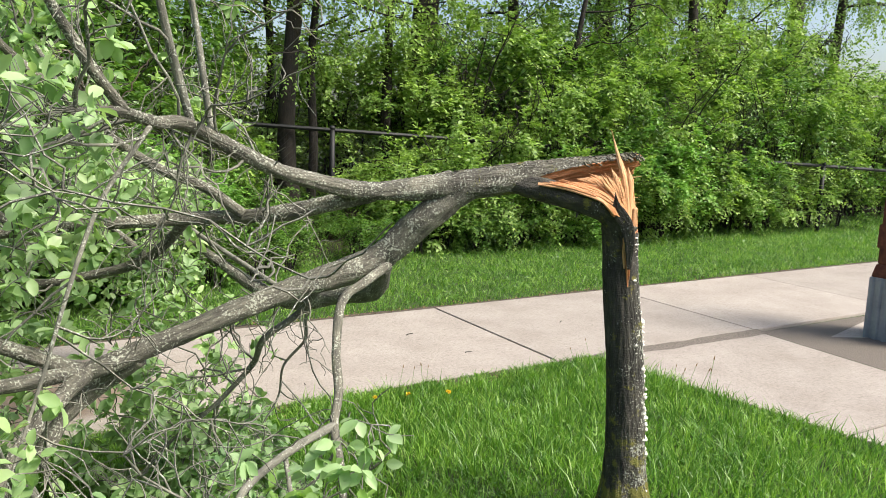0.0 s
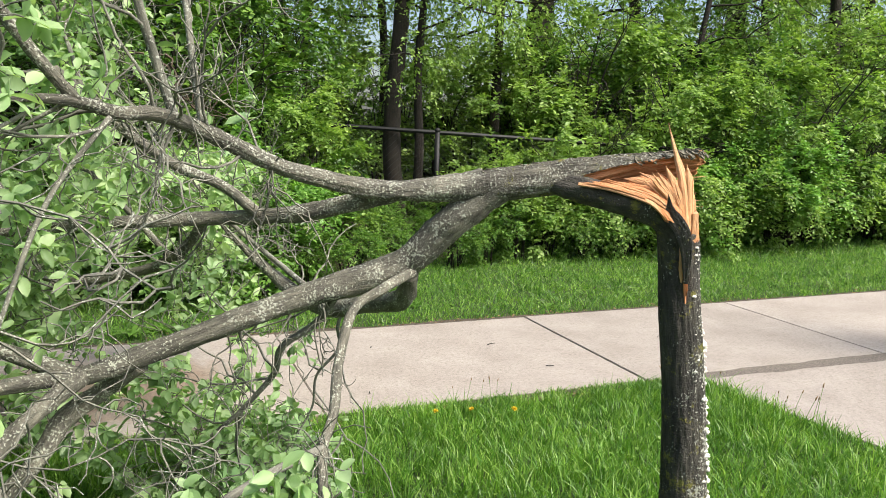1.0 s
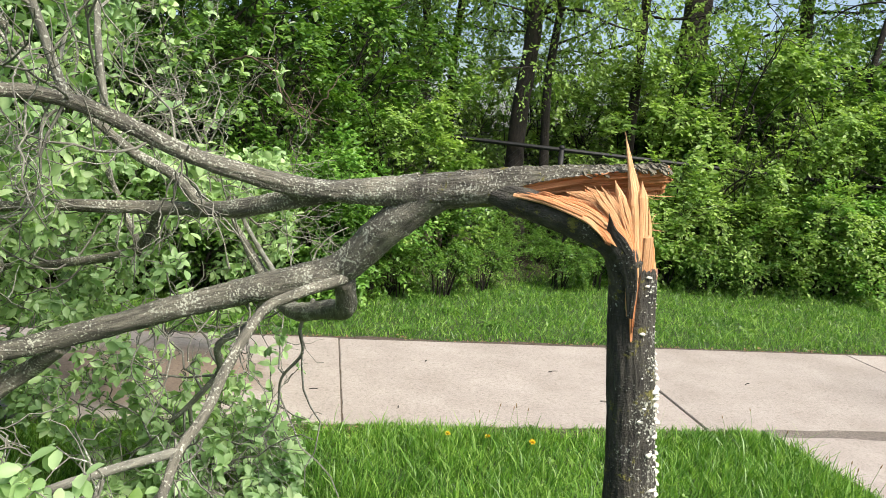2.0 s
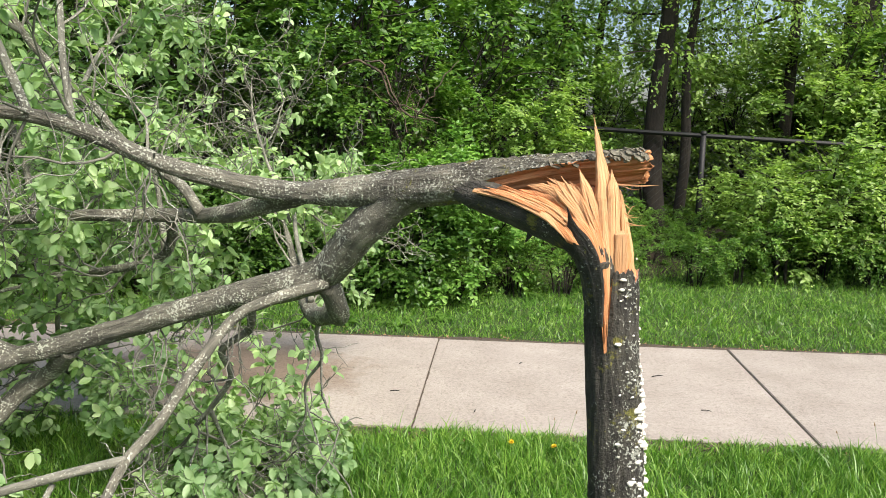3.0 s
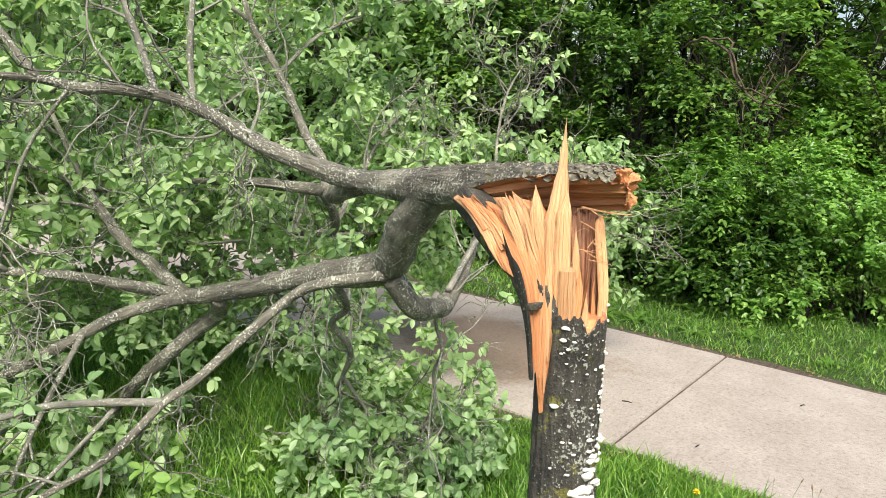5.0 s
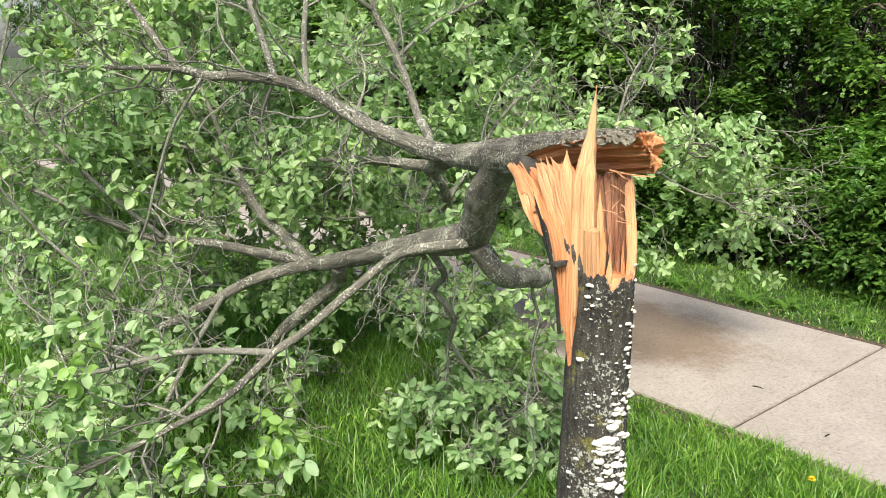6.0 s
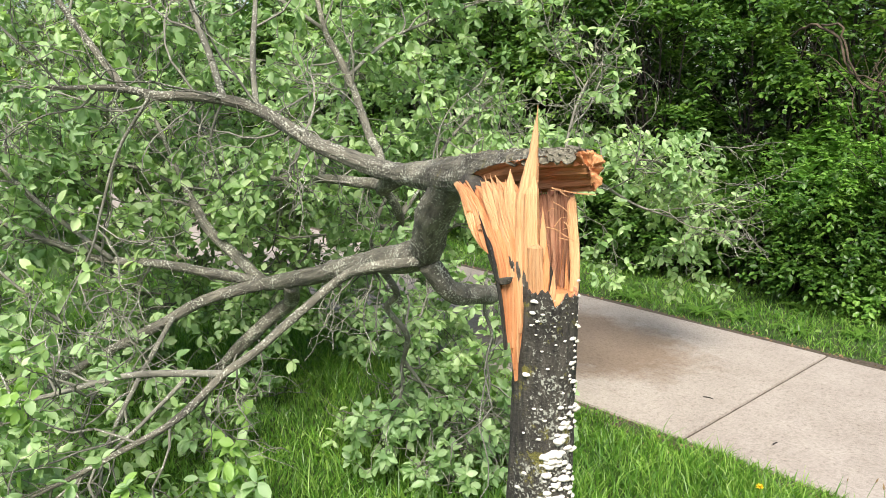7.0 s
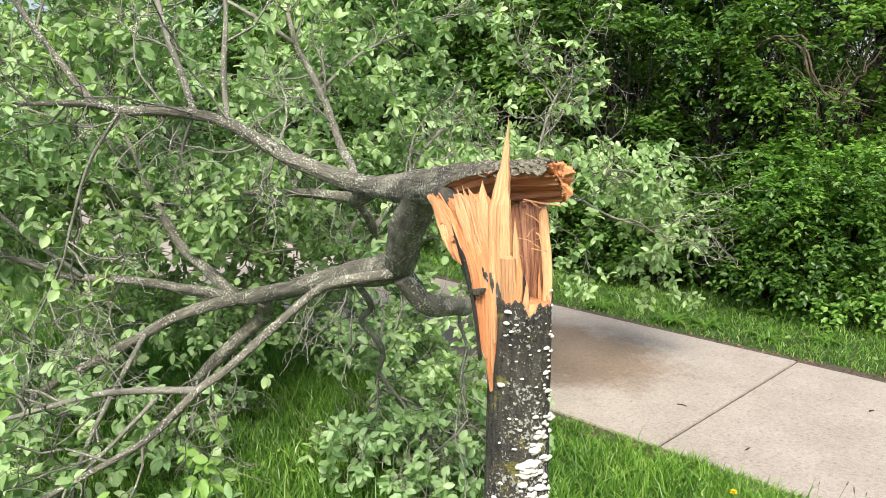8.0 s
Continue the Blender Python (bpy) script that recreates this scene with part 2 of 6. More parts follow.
def mesh_np(name, verts, faces, mats, uv=None, slots=None, smooth=True):
    me = bpy.data.meshes.new(name)
    me.from_pydata(np.asarray(verts).tolist(), [], faces if isinstance(faces, list) else faces.tolist())
    for m in mats if isinstance(mats, (list, tuple)) else [mats]:
        me.materials.append(m)
    if uv is not None:
        lay = me.uv_layers.new(name="uv")
        idx = np.empty(len(me.loops), dtype=np.int32)
        me.loops.foreach_get("vertex_index", idx)
        lay.data.foreach_set("uv", np.asarray(uv, dtype=np.float32)[idx].ravel())
    if slots is not None:
        me.polygons.foreach_set("material_index", np.asarray(slots, dtype=np.int32))
    if smooth:
        me.polygons.foreach_set("use_smooth", np.ones(len(me.polygons), dtype=bool))
    me.update()
    return me


def part(name, mesh, parent, label="", kind=""):
    ob = new(name, mesh)
    ob.parent = parent
    return tagged(ob, label, "", "", kind)


def empty(name, x, y, z=0.0):
    ob = new(name)
    ob.location = (x, y, z)
    ob.empty_display_size = 0.1
    return ob


def spline(pts, step=0.03):
    """Catmull-Rom through the points, evenly stepped."""
    p = np.asarray(pts, float)
    p = np.vstack([2 * p[0] - p[1], p, 2 * p[-1] - p[-2]])
    out = []
    for i in range(1, len(p) - 2):
        n = max(2, int(np.linalg.norm(p[i + 1] - p[i]) / step))
        for t in np.arange(n) / n:
            a, b, c, d = p[i - 1 : i + 3]
            out.append(0.5 * (2 * b + (c - a) * t + (2 * a - 5 * b + 4 * c - d) * t * t + (3 * b - a - 3 * c + d) * t**3))
    out.append(p[-2])
    return np.array(out)


class Sheaf:
    """Gathers tubes into one mesh."""

    def __init__(self):
        self.v, self.f, self.uv, self.n = [], [], [], 0

    def tube(self, path, radii, sides=8, rough=0.0, cap=True):
        path = np.asarray(path, float)
        k = len(path)
        radii = np.interp(np.linspace(0, 1, k), np.linspace(0, 1, len(radii)), radii)
        tan = np.gradient(path, axis=0)
        tan /= np.linalg.norm(tan, axis=1)[:, None] + 1e-9
        ref = np.array([0, 0, 1.0]) if abs(tan[0][2]) < 0.8 else np.array([1.0, 0, 0])
        u = np.cross(tan[0], ref)
        u /= np.linalg.norm(u)
        a = np.arange(sides + 1) * 2 * math.pi / sides
        length = np.concatenate([[0], np.cumsum(np.linalg.norm(np.diff(path, axis=0), axis=1))])
        V, U = [], []
        seed = rng.uniform(0, 50)
        for i in range(k):
            u = u - tan[i] * (u @ tan[i])
            u /= np.linalg.norm(u) + 1e-9
            w = np.cross(tan[i], u)
            r = np.full(sides, radii[i])
            if rough:
                for j in range(sides):
                    c = Vector((math.cos(a[j]) * 1.3 + seed, math.sin(a[j]) * 1.3, length[i] * 9))
                    r[j] *= 1 + rough * noise.noise(c) + rough * 0.5 * noise.noise(c * 3.1) + rough * 0.4 * noise.noise(c * 8.3)
            r = np.append(r, r[0])
            V.append(path[i] + np.outer(np.cos(a) * r, u) + np.outer(np.sin(a) * r, w))
            U.append(np.stack([a * radii[0], np.full(sides + 1, length[i])], 1))
        s = sides + 1
        base = self.n
        for i in range(k - 1):
            for j in range(sides):
                q = base + i * s + j
                self.f.append((q, q + 1, q + s + 1, q + s))
        if cap:
            self.f.append(tuple(base + (k - 1) * s + j for j in range(sides)))
            self.f.append(tuple(base + j for j in reversed(range(sides))))
        self.v.append(np.concatenate(V))
        self.uv.append(np.concatenate(U))
        self.n += k * s

    def mesh(self, name, mat):
        return mesh_np(name, np.concatenate(self.v), self.f, mat, np.concatenate(self.uv))


def leaf_mesh(name, pos, way, up, length, width, mat, fine=True):
    """Leaves at pos, pointing along way, folded along the midrib, in one mesh; fine: nine points a leaf, None: six, False: four."""
    pos, way, up = (np.asarray(a, float) for a in (pos, way, up))
    n = len(pos)
    way = way / (np.linalg.norm(way, axis=1)[:, None] + 1e-9)
    side = np.cross(way, up)
    side /= np.linalg.norm(side, axis=1)[:, None] + 1e-9
    nor = np.cross(side, way)
    L, W = np.asarray(length)[:, None], np.asarray(width)[:, None]
    if fine:
        prof = [(0, 0, 0), (0.16, 0.3, 0.06), (0.45, 0.5, 0.09), (0.78, 0.36, 0.05), (1, 0, -0.1), (0.78, -0.36, 0.05), (0.45, -0.5, 0.09), (0.16, -0.3, 0.06), (0.48, 0, 0.0)]
        tri = [(i, (i + 1) % 8, 8) for i in range(8)]
    elif fine is None:
        prof = [(0, 0, 0), (0.28, 0.44, 0.07), (0.7, 0.38, 0.05), (1, 0, -0.1), (0.7, -0.38, 0.05), (0.28, -0.44, 0.07)]
        tri = [(0, 1, 2, 3), (0, 3, 4, 5)]
    else:
        prof = [(0, 0, 0), (0.45, 0.5, 0.1), (1, 0, -0.1), (0.45, -0.5, 0.1)]
        tri = [(0, 1, 2), (0, 2, 3)]
    V = np.stack([pos + way * L * a + side * W * b + nor * L * c for a, b, c in prof], 1)
    k = len(prof)
    F = (np.arange(n)[:, None, None] * k + np.array(tri)[None]).reshape(-1, len(tri[0]))
    return mesh_np(name, V.reshape(-1, 3), F, mat)


def ground_z(x, y):
    """The lawn: level beside the path, rising gently towards the fence, and a little swell round the tree."""
    t = np.clip((np.asarray(y) - 3.5) / 2.2, 0, 1)
    swell = 0.11 * np.exp(-((np.asarray(x) - 0.7) ** 2 + (np.asarray(y) + 2.1) ** 2) / 1.2)
    return -0.02 + 0.24 * t * t * (3 - 2 * t) + swell


# ---- ground and path ----
gx = np.concatenate([[-900, -200, -60, -25], np.arange(-12, 16.1, 0.4), [25, 60, 200, 900]])
gy = np.concatenate([[-900, -200, -60, -20], np.arange(-8, 12.1, 0.25), [20, 60, 200, 900]])
GX, GY = np.meshgrid(gx, gy)
gv = np.stack([GX.ravel(), GY.ravel(), ground_z(GX.ravel(), GY.ravel())], 1)
gi = np.arange(len(gx) * len(gy)).reshape(len(gy), len(gx))
gf = np.stack([gi[:-1, :-1], gi[:-1, 1:], gi[1:, 1:], gi[1:, :-1]], -1).reshape(-1, 4)
tagged(new("ground", mesh_np("ground", gv, gf, SOIL)), "mown green lawn over dark soil beside the path", "ground", "", "structure")


def slab_mesh(name, outline, top=0.0, depth=0.09, chamfer=0.004):
    """A cast concrete slab with rounded arrises from its outline, anticlockwise."""
    bm = bmesh.new()
    lo = [bm.verts.new((x, y, top - depth)) for x, y in outline]
    f = bm.faces.new(lo)
    up = bmesh.ops.extrude_face_region(bm, geom=[f])
    vs = [g for g in up["geom"] if isinstance(g, bmesh.types.BMVert)]
    for v in vs:
        v.co.z = top
    bm.normal_update()
    edges = [e for e in bm.edges if all(v in vs for v in e.verts)]
    bmesh.ops.bevel(bm, geom=edges, offset=chamfer, segments=2, affect="EDGES")
    bmesh.ops.recalc_face_normals(bm, faces=bm.faces)
    me = bpy.data.meshes.new(name)
    bm.to_mesh(me)
    bm.free()
    me.materials.append(CONCRETE)
    return me


path = tagged(empty("pavement", 0, 0), "pale concrete path of jointed slabs crossing the lawn", "path", "", "structure")
BAY, WIDTH, GAP = 1.93, 1.6, 0.004
bay = slab_mesh("slab", [(GAP, 0), (BAY - GAP, 0), (BAY - GAP, WIDTH), (GAP, WIDTH)])
for i in range(-6, 9):
    s = part("slab", bay, path)
    s.location = (i * BAY, 0, rng.uniform(-0.003, 0.003))
EARTH = mat_simple("bare_earth", [(0.3, (0.035, 0.026, 0.018)), (0.55, (0.085, 0.064, 0.045)), (0.75, (0.16, 0.13, 0.095))], 60, 1.0, 0, 0.01)
fv, ff = [], []
for i in range(25):
    y = WIDTH * i / 24
    z = -0.008 + 0.005 * noise.noise(Vector((y * 14, 2.2, 0)))
    fv += [(-0.007, y, -0.03), (-0.007, y, z), (0.007, y, z), (0.007, y, -0.03)]
for i in range(24):
    ff += [(4 * i + k, 4 * i + k + 4, 4 * i + k + 5, 4 * i + k + 1) for k in range(3)]
seam = mesh_np("joint", fv, ff, EARTH)
for i in range(-5, 9):
    part("joint", seam, path, "dark earth in the joint").location = (i * BAY, 0, 0)
for outline in (
    [
        [(2.26, -0.04), (2.5, -1.62), (3.76, -1.62), (3.85, -0.04)],
        [(2.51, -1.635), (2.8, -3.3), (3.6, -3.3), (3.755, -1.635)],
    ]
):
    part("slab", slab_mesh("slab_branch", outline, -0.004), path, "slab of the branching path")
part("slab", slab_mesh("slab_scrap", [(4.25, -0.36), (4.75, -0.62), (5.6, -0.42), (5.1, -0.14)], -0.008), path, "broken concrete remnant among gravel")

for name, y0, side in (("soil_edge", 1.6, 1), ("soil_edge", 0.0, -1)):
    sv, sf = [], []
    for i in range(161):
        x = -6 + 16 * i / 160 if side > 0 else -6 + 8.2 * i / 160
        wide = 0.1 + 0.06 * noise.noise(Vector((x * 1.9, side, 0))) + 0.03 * noise.noise(Vector((x * 7, side, 2)))
        sv += [(x, y0 + side * 0.001, -0.006), (x, y0 + side * wide * 0.5, float(ground_z(x, y0 + side * wide * 0.5)) + 0.012), (x, y0 + side * wide, float(ground_z(x, y0 + side * wide)) + 0.004)]
    for i in range(160):
        for k in (0, 1):
            q = 3 * i + k
            sf.append((q, q + 3, q + 4, q + 1) if side > 0 else (q, q + 1, q + 4, q + 3))
    tagged(new(name, mesh_np(name, sv, sf, EARTH)), "bare dark earth along the edge of the path", "soil", "", "structure")
# dirt washed into the seam where the paths meet
sv, sf = [], []
for i in range(26):
    x = 2.24 + 1.66 * i / 25
    front = -0.075 - 0.03 * noise.noise(Vector((x * 4, 0, 0))) - 0.035 * i / 25
    sv += [(x, front, -0.0033), (x, -0.012, -0.001), (x, 0.012 + 0.02 * noise.noise(Vector((x * 5, 7, 0))), 0.0042)]
for i in range(25):
    sf += [(3 * i, 3 * i + 3, 3 * i + 4, 3 * i + 1), (3 * i + 1, 3 * i + 4, 3 * i + 5, 3 * i + 2)]
tagged(new("dirt_seam", mesh_np("dirt_seam", sv, sf, GRAVEL)), "brown dirt washed into the seam between slabs", "dirt", "", "structure")
# bare gravel between the two paths
gp = [(3.87, -0.03), (3.8, -1.3), (6.5, -1.9), (7.2, -0.05)]
bm = bmesh.new()
bm.faces.new([bm.verts.new((x, y, -0.009)) for x, y in gp])
me = bpy.data.meshes.new("gravel")
bm.to_mesh(me)
bm.free()
me.materials.append(GRAVEL)
tagged(new("gravel_patch", me), "patch of brown gravel and dirt beside the path", "gravel", "", "structure")

# ---- the broken tree ----
TREE_AT = (0.72, -1.89, 0.08)
tree = tagged(empty("broken_tree", *TREE_AT), "young tree snapped at chest height, leafy crown fallen sideways", "tree")


def tree_part(name, mesh, label="", kind="", parent=None):
    ob = new(name, mesh)
    ob.parent = parent or tree
    if parent is None:
        ob.matrix_parent_inverse = Matrix.Translation([-c for c in TREE_AT])
    return tagged(ob, label, "", "", kind)


def trunk_axis(z):
    zs = [-0.1, 0.0, 0.3, 0.6, 0.8, 1.0, 1.35]
    xs = [0.722, 0.72, 0.71, 0.698, 0.686, 0.671, 0.66]
    ys = [-1.892, -1.89, -1.882, -1.868, -1.85, -1.832, -1.815]
    return np.array([np.interp(z, zs, xs), np.interp(z, zs, ys)])


def trunk_radius(z):
    return np.interp(z, [-0.1, 0.06, 0.12, 0.19, 0.27, 0.37, 0.55, 1.0, 1.35], [0.16, 0.135, 0.112, 0.094, 0.079, 0.071, 0.067, 0.0625, 0.06])


LEAN = 0.85
# height of the torn bark's edge round the trunk: degrees, metres
TORN = [(-180, 1.2), (-160, 1.22), (-146, 1.24), (-136, 1.2), (-128, 1.14), (-120, 1.06), (-114, 1.0), (-110, 0.972), (-106, 1.0), (-99, 1.09), (-94, 1.145), (-60, 1.152), (-42, 1.142), (-35, 1.118), (-29, 1.12), (-24, 1.14), (20, 1.14), (34, 1.15), (48, 1.19), (62, 1.25), (76, 1.305), (88, 1.33), (112, 1.33), (140, 1.25), (165, 1.17), (180, 1.2)]


def torn_height(deg):
    rag = 0.012 * noise.noise(Vector((deg * 0.11, 3.1, 0))) + 0.006 * noise.noise(Vector((deg * 0.37, 8.2, 0)))
    return float(np.interp(deg, [a for a, _ in TORN], [h for _, h in TORN])) + rag


def build_trunk():
    na, nz = 120, 110
    V, U, F, S = [], [], [], []
    z0 = -0.08
    for i in range(nz + 1):
        for j in range(na + 1):
            deg = -180 + 360 * j / na
            top = torn_height(deg)
            z = z0 + i / (nz * 0.7) * (0.94 - z0) if i <= nz * 0.7 else 0.94 + (i - nz * 0.7) / (nz * 0.3) * (top - 0.94)
            a = math.radians(deg)
            r = trunk_radius(z)
            c = Vector((math.cos(a) * 2, math.sin(a) * 2, z * 5))
            furrow = -abs(noise.noise(Vector((math.cos(a) * 6, math.sin(a) * 6, z * 7)))) * 1.6 + 0.5 * noise.noise(Vector((math.cos(a) * 14, math.sin(a) * 14, z * 26)))
            r *= 1 + 0.04 * noise.noise(c) + 0.055 * furrow
            if z < 0.32:
                r *= 1 + 0.16 * (0.32 - z) / 0.25 * math.sin(a * 4 + 0.6)
            x, y = trunk_axis(z)
            lean = max(0.0, -math.cos(a)) * max(0.0, z - 1.05) ** 2 * LEAN
            V.append((x + math.cos(a) * r - lean, y + math.sin(a) * r, z))
            U.append((a * 0.065, z))
    s = na + 1
    for i in range(nz):
        for j in range(na):
            q = i * s + j
            F.append((q, q + 1, q + s + 1, q + s))
            S.append(0)
    # the torn rim and the wood inside it
    rim = nz * s
    base = len(V)
    for depth, frac in ((0.0, 0.86), (0.12, 0.82), (0.3, 0.8)):
        for j in range(na + 1):
            deg = -180 + 360 * j / na
            a = math.radians(deg)
            top = torn_height(deg)
            z = max(0.9, top - 0.004 - depth)
            ox, oy, oz = V[rim + j]
            x, y = trunk_axis(z)
            wob = 1 + 0.05 * noise.noise(Vector((deg * 0.3, depth * 3, 1.7)))
            lean = max(0.0, -math.cos(a)) * max(0.0, z - 1.05) ** 2 * LEAN
            r = trunk_radius(z) * frac * wob
            V.append((x + math.cos(a) * r - lean, y + math.sin(a) * r, z))
            U.append((a * 0.065, z))
    rows = [rim, base, base + s, base + 2 * s]
    for p, q in zip(rows, rows[1:]):
        for j in range(na):
            F.append((p + j, p + j + 1, q + j + 1, q + j))
            S.append(1)
    return mesh_np("trunk", V, F, [BARK, WOOD_RED], U, S)


trunk = tree_part("trunk", build_trunk(), "dark rough standing trunk with torn bark edge and lichen")

# solid wood within the standing trunk
core = Sheaf()
zs = np.linspace(0.8, 1.142, 14)
core.tube([(*trunk_axis(z), z) for z in zs], [trunk_radius(z) * 0.88 for z in zs], 48, 0.06)
tree_part("heartwood", core.mesh("heartwood", WOOD), "pale orange freshly torn wood")


def splinter_mesh(pts, width, thick, facing, point=0.06, mat=None, skew=None):
    """A split stave of wood along pts, with a ragged point, its broad side to facing."""
    p = spline(pts, 0.008)
    k = len(p)
    t = np.linspace(0, 1, k)
    total = float(np.sum(np.linalg.norm(np.diff(p, axis=0), axis=1)))
    sharp = min(0.95, point / total)
    tan = np.gradient(p, axis=0)
    tan /= np.linalg.norm(tan, axis=1)[:, None]
    f = np.asarray(facing, float)
    side = np.cross(tan, f)
    side /= np.linalg.norm(side, axis=1)[:, None]
    nor = np.cross(side, tan)
    seed = rng.uniform(0, 90)
    wide = np.interp(t, np.linspace(0, 1, len(np.atleast_1d(width))), np.atleast_1d(width))
    width = float(wide.max())
    swing = rng.choice([-1, 1]) * rng.uniform(0.3, 1.0)
    skew = swing if skew is None else skew
    prof = [(-1, -0.3), (-0.97, 0.6), (-0.72, 0.95), (-0.5, 1.0), (-0.42, 0.88), (-0.2, 0.95), (0.08, 0.92), (0.16, 1.06), (0.45, 1.02), (0.58, 0.88), (0.75, 0.92), (0.96, 0.65), (1, -0.3), (0.0, -0.9)]
    V, U = [], []
    for i in range(k):
        full = wide[i] * 0.5 * (1 + 0.05 * noise.noise(Vector((seed, t[i] * 5, 0))) + 0.04 * noise.noise(Vector((seed, t[i] * 30, 3))))
        fall = 1.0 if t[i] < 1 - sharp else max(0.04, (1 - t[i]) / sharp * (1 + 0.15 * noise.noise(Vector((seed + 9, t[i] * 25, 1)))))
        w = full * fall
        off = skew * (full - w) * 0.8 + 0.02 * width * noise.noise(Vector((seed + 5, t[i] * 5, 0)))
        th = thick * 0.5 * (1 if t[i] < 1 - sharp else max(0.12, (1 - t[i]) / sharp))
        for j, (a, b) in enumerate(prof):
            rag = 1 + 0.07 * noise.noise(Vector((seed + j * 3.3, t[i] * 5, 2))) + 0.05 * noise.noise(Vector((seed + j * 5.1, t[i] * 28, 6)))
            V.append(p[i] + side[i] * (a * w * rag + off) + nor[i] * b * th * rag)
            U.append((seed + a * width * 0.5 + (0 if b >= 0 else width), t[i] * 0.3 + seed))
    n = len(prof)
    F = [(i * n + j, i * n + (j + 1) % n, (i + 1) * n + (j + 1) % n, (i + 1) * n + j) for i in range(k - 1) for j in range(n)]
    F += [tuple(range(n))[::-1], tuple((k - 1) * n + j for j in range(n))]
    return mesh_np("splinter", V, F, mat or WOOD, U, smooth=False)


def unit3(v):
    return v / np.linalg.norm(v)


FRONT = (0.35, -0.94, 0.0)


def within(z, deg, share):
    """A point inside the standing trunk, that leans with its torn side."""
    a = math.radians(deg)
    x, y = trunk_axis(z)
    r = trunk_radius(z) * share
    lean = max(0.0, -math.cos(a)) * max(0.0, z - 1.05) ** 2 * LEAN
    return np.array([x + math.cos(a) * r - lean, y + math.sin(a) * r, z])


# path, width along it, thickness, length that tapers, material, lean of the point
STAVES = [
    ([(0.655, -1.862, 0.985), (0.652, -1.87, 1.13), (0.64, -1.862, 1.3), (0.622, -1.83, 1.41), (0.608, -1.807, 1.492)], [0.034, 0.04, 0.043, 0.04, 0.03], 0.026, 0.19, WOOD_PALE, 0.25),
    ([(0.66, -1.865, 1.0), (0.661, -1.868, 1.15), (0.654, -1.866, 1.3), (0.646, -1.856, 1.372)], [0.03, 0.03, 0.026], 0.024, 0.05, WOOD_PALE, 0.5),
    ([(0.676, -1.856, 1.02), (0.677, -1.872, 1.15), (0.674, -1.876, 1.24)], [0.034, 0.03], 0.014, 0.008, WOOD_PALE, None),
    ([(0.646, -1.87, 1.0), (0.634, -1.88, 1.15), (0.606, -1.868, 1.29), (0.579, -1.848, 1.37)], [0.022, 0.028, 0.026], 0.02, 0.05, WOOD_PALE, 0.2),
    ([(0.645, -1.85, 1.02), (0.636, -1.85, 1.2), (0.61, -1.842, 1.34)], [0.03, 0.036], 0.02, 0.06, WOOD, None),
    ([(0.657, -1.85, 1.1), (0.65, -1.848, 1.28), (0.634, -1.838, 1.385)], [0.012, 0.01], 0.01, 0.07, WOOD, None),
    ([(0.647, -1.87, 1.2), (0.63, -1.85, 1.34), (0.612, -1.822, 1.44)], [0.012, 0.009], 0.008, 0.09, WOOD_PALE, None),
    ([(0.683, -1.872, 1.1), (0.684, -1.864, 1.2), (0.676, -1.858, 1.31)], [0.014, 0.011], 0.01, 0.05, WOOD_PALE, None),
    ([(0.69, -1.868, 1.1), (0.694, -1.866, 1.17), (0.69, -1.858, 1.25)], [0.016, 0.012], 0.01, 0.05, WOOD, None),
    ([(0.703, -1.862, 1.1), (0.706, -1.858, 1.15), (0.704, -1.852, 1.195)], [0.014, 0.011], 0.008, 0.04, WOOD_PALE, None),
]
for i, (pts, w, th, point, mat, skew) in enumerate(STAVES):
    tree_part("splinter", splinter_mesh(pts, w, th, FRONT, point, mat, skew), "tall pointed stave of torn wood" if i == 0 else "")

# sheet of torn wood that rises from the notch and curls over to the stem
SHEET = [
    [(0.648, -1.9, 0.966), (0.636, -1.905, 1.06), (0.627, -1.908, 1.16), (0.596, -1.906, 1.222), (0.535, -1.876, 1.282), (0.41, -1.8, 1.325)],
    [(0.652, -1.899, 0.966), (0.645, -1.897, 1.06), (0.637, -1.894, 1.16), (0.612, -1.887, 1.245), (0.558, -1.858, 1.312), (0.47, -1.808, 1.337)],
    [(0.657, -1.895, 0.972), (0.655, -1.888, 1.06), (0.648, -1.884, 1.16), (0.632, -1.874, 1.26), (0.604, -1.857, 1.325), (0.565, -1.838, 1.352)],
]
SHEET = [[np.interp(np.linspace(0, 5, 61), range(6), np.array(c)[:, a]) for a in range(3)] for c in SHEET]


def sheet_at(k, t):
    """A point of the torn sheet: k across from its bark edge, t up along the fibres."""
    i = t * 60
    col = [np.array([np.interp(i, range(61), c[a]) for a in range(3)]) for c in SHEET]
    return col[0] * (1 - k) * (1 - 2 * k) + col[1] * 4 * k * (1 - k) + col[2] * k * (2 * k - 1)


OUTWARD = np.array([-0.1, -0.97, 0.2])
V, U, F = [], [], []
nk, nt = 40, 60
for i in range(nt + 1):
    for j in range(nk + 1):
        k, t = j / nk, i / nt
        reach = 0.93 + 0.06 * noise.noise(Vector((k * 9, 2.2, 0)))
        p = sheet_at(k, t * reach)
        fold = noise.noise(Vector((k * 7, t * 1.2, 3))) + 0.6 * noise.noise(Vector((k * 19, t * 1.6, 7)))
        p = p + OUTWARD * (0.009 * fold * min(1, t * 2.2) - 0.006)
        V.append(p)
        U.append((k * 0.1, t * 0.4))
q = len(V)
V += [p - OUTWARD * 0.012 for p in V]
U += U[:]
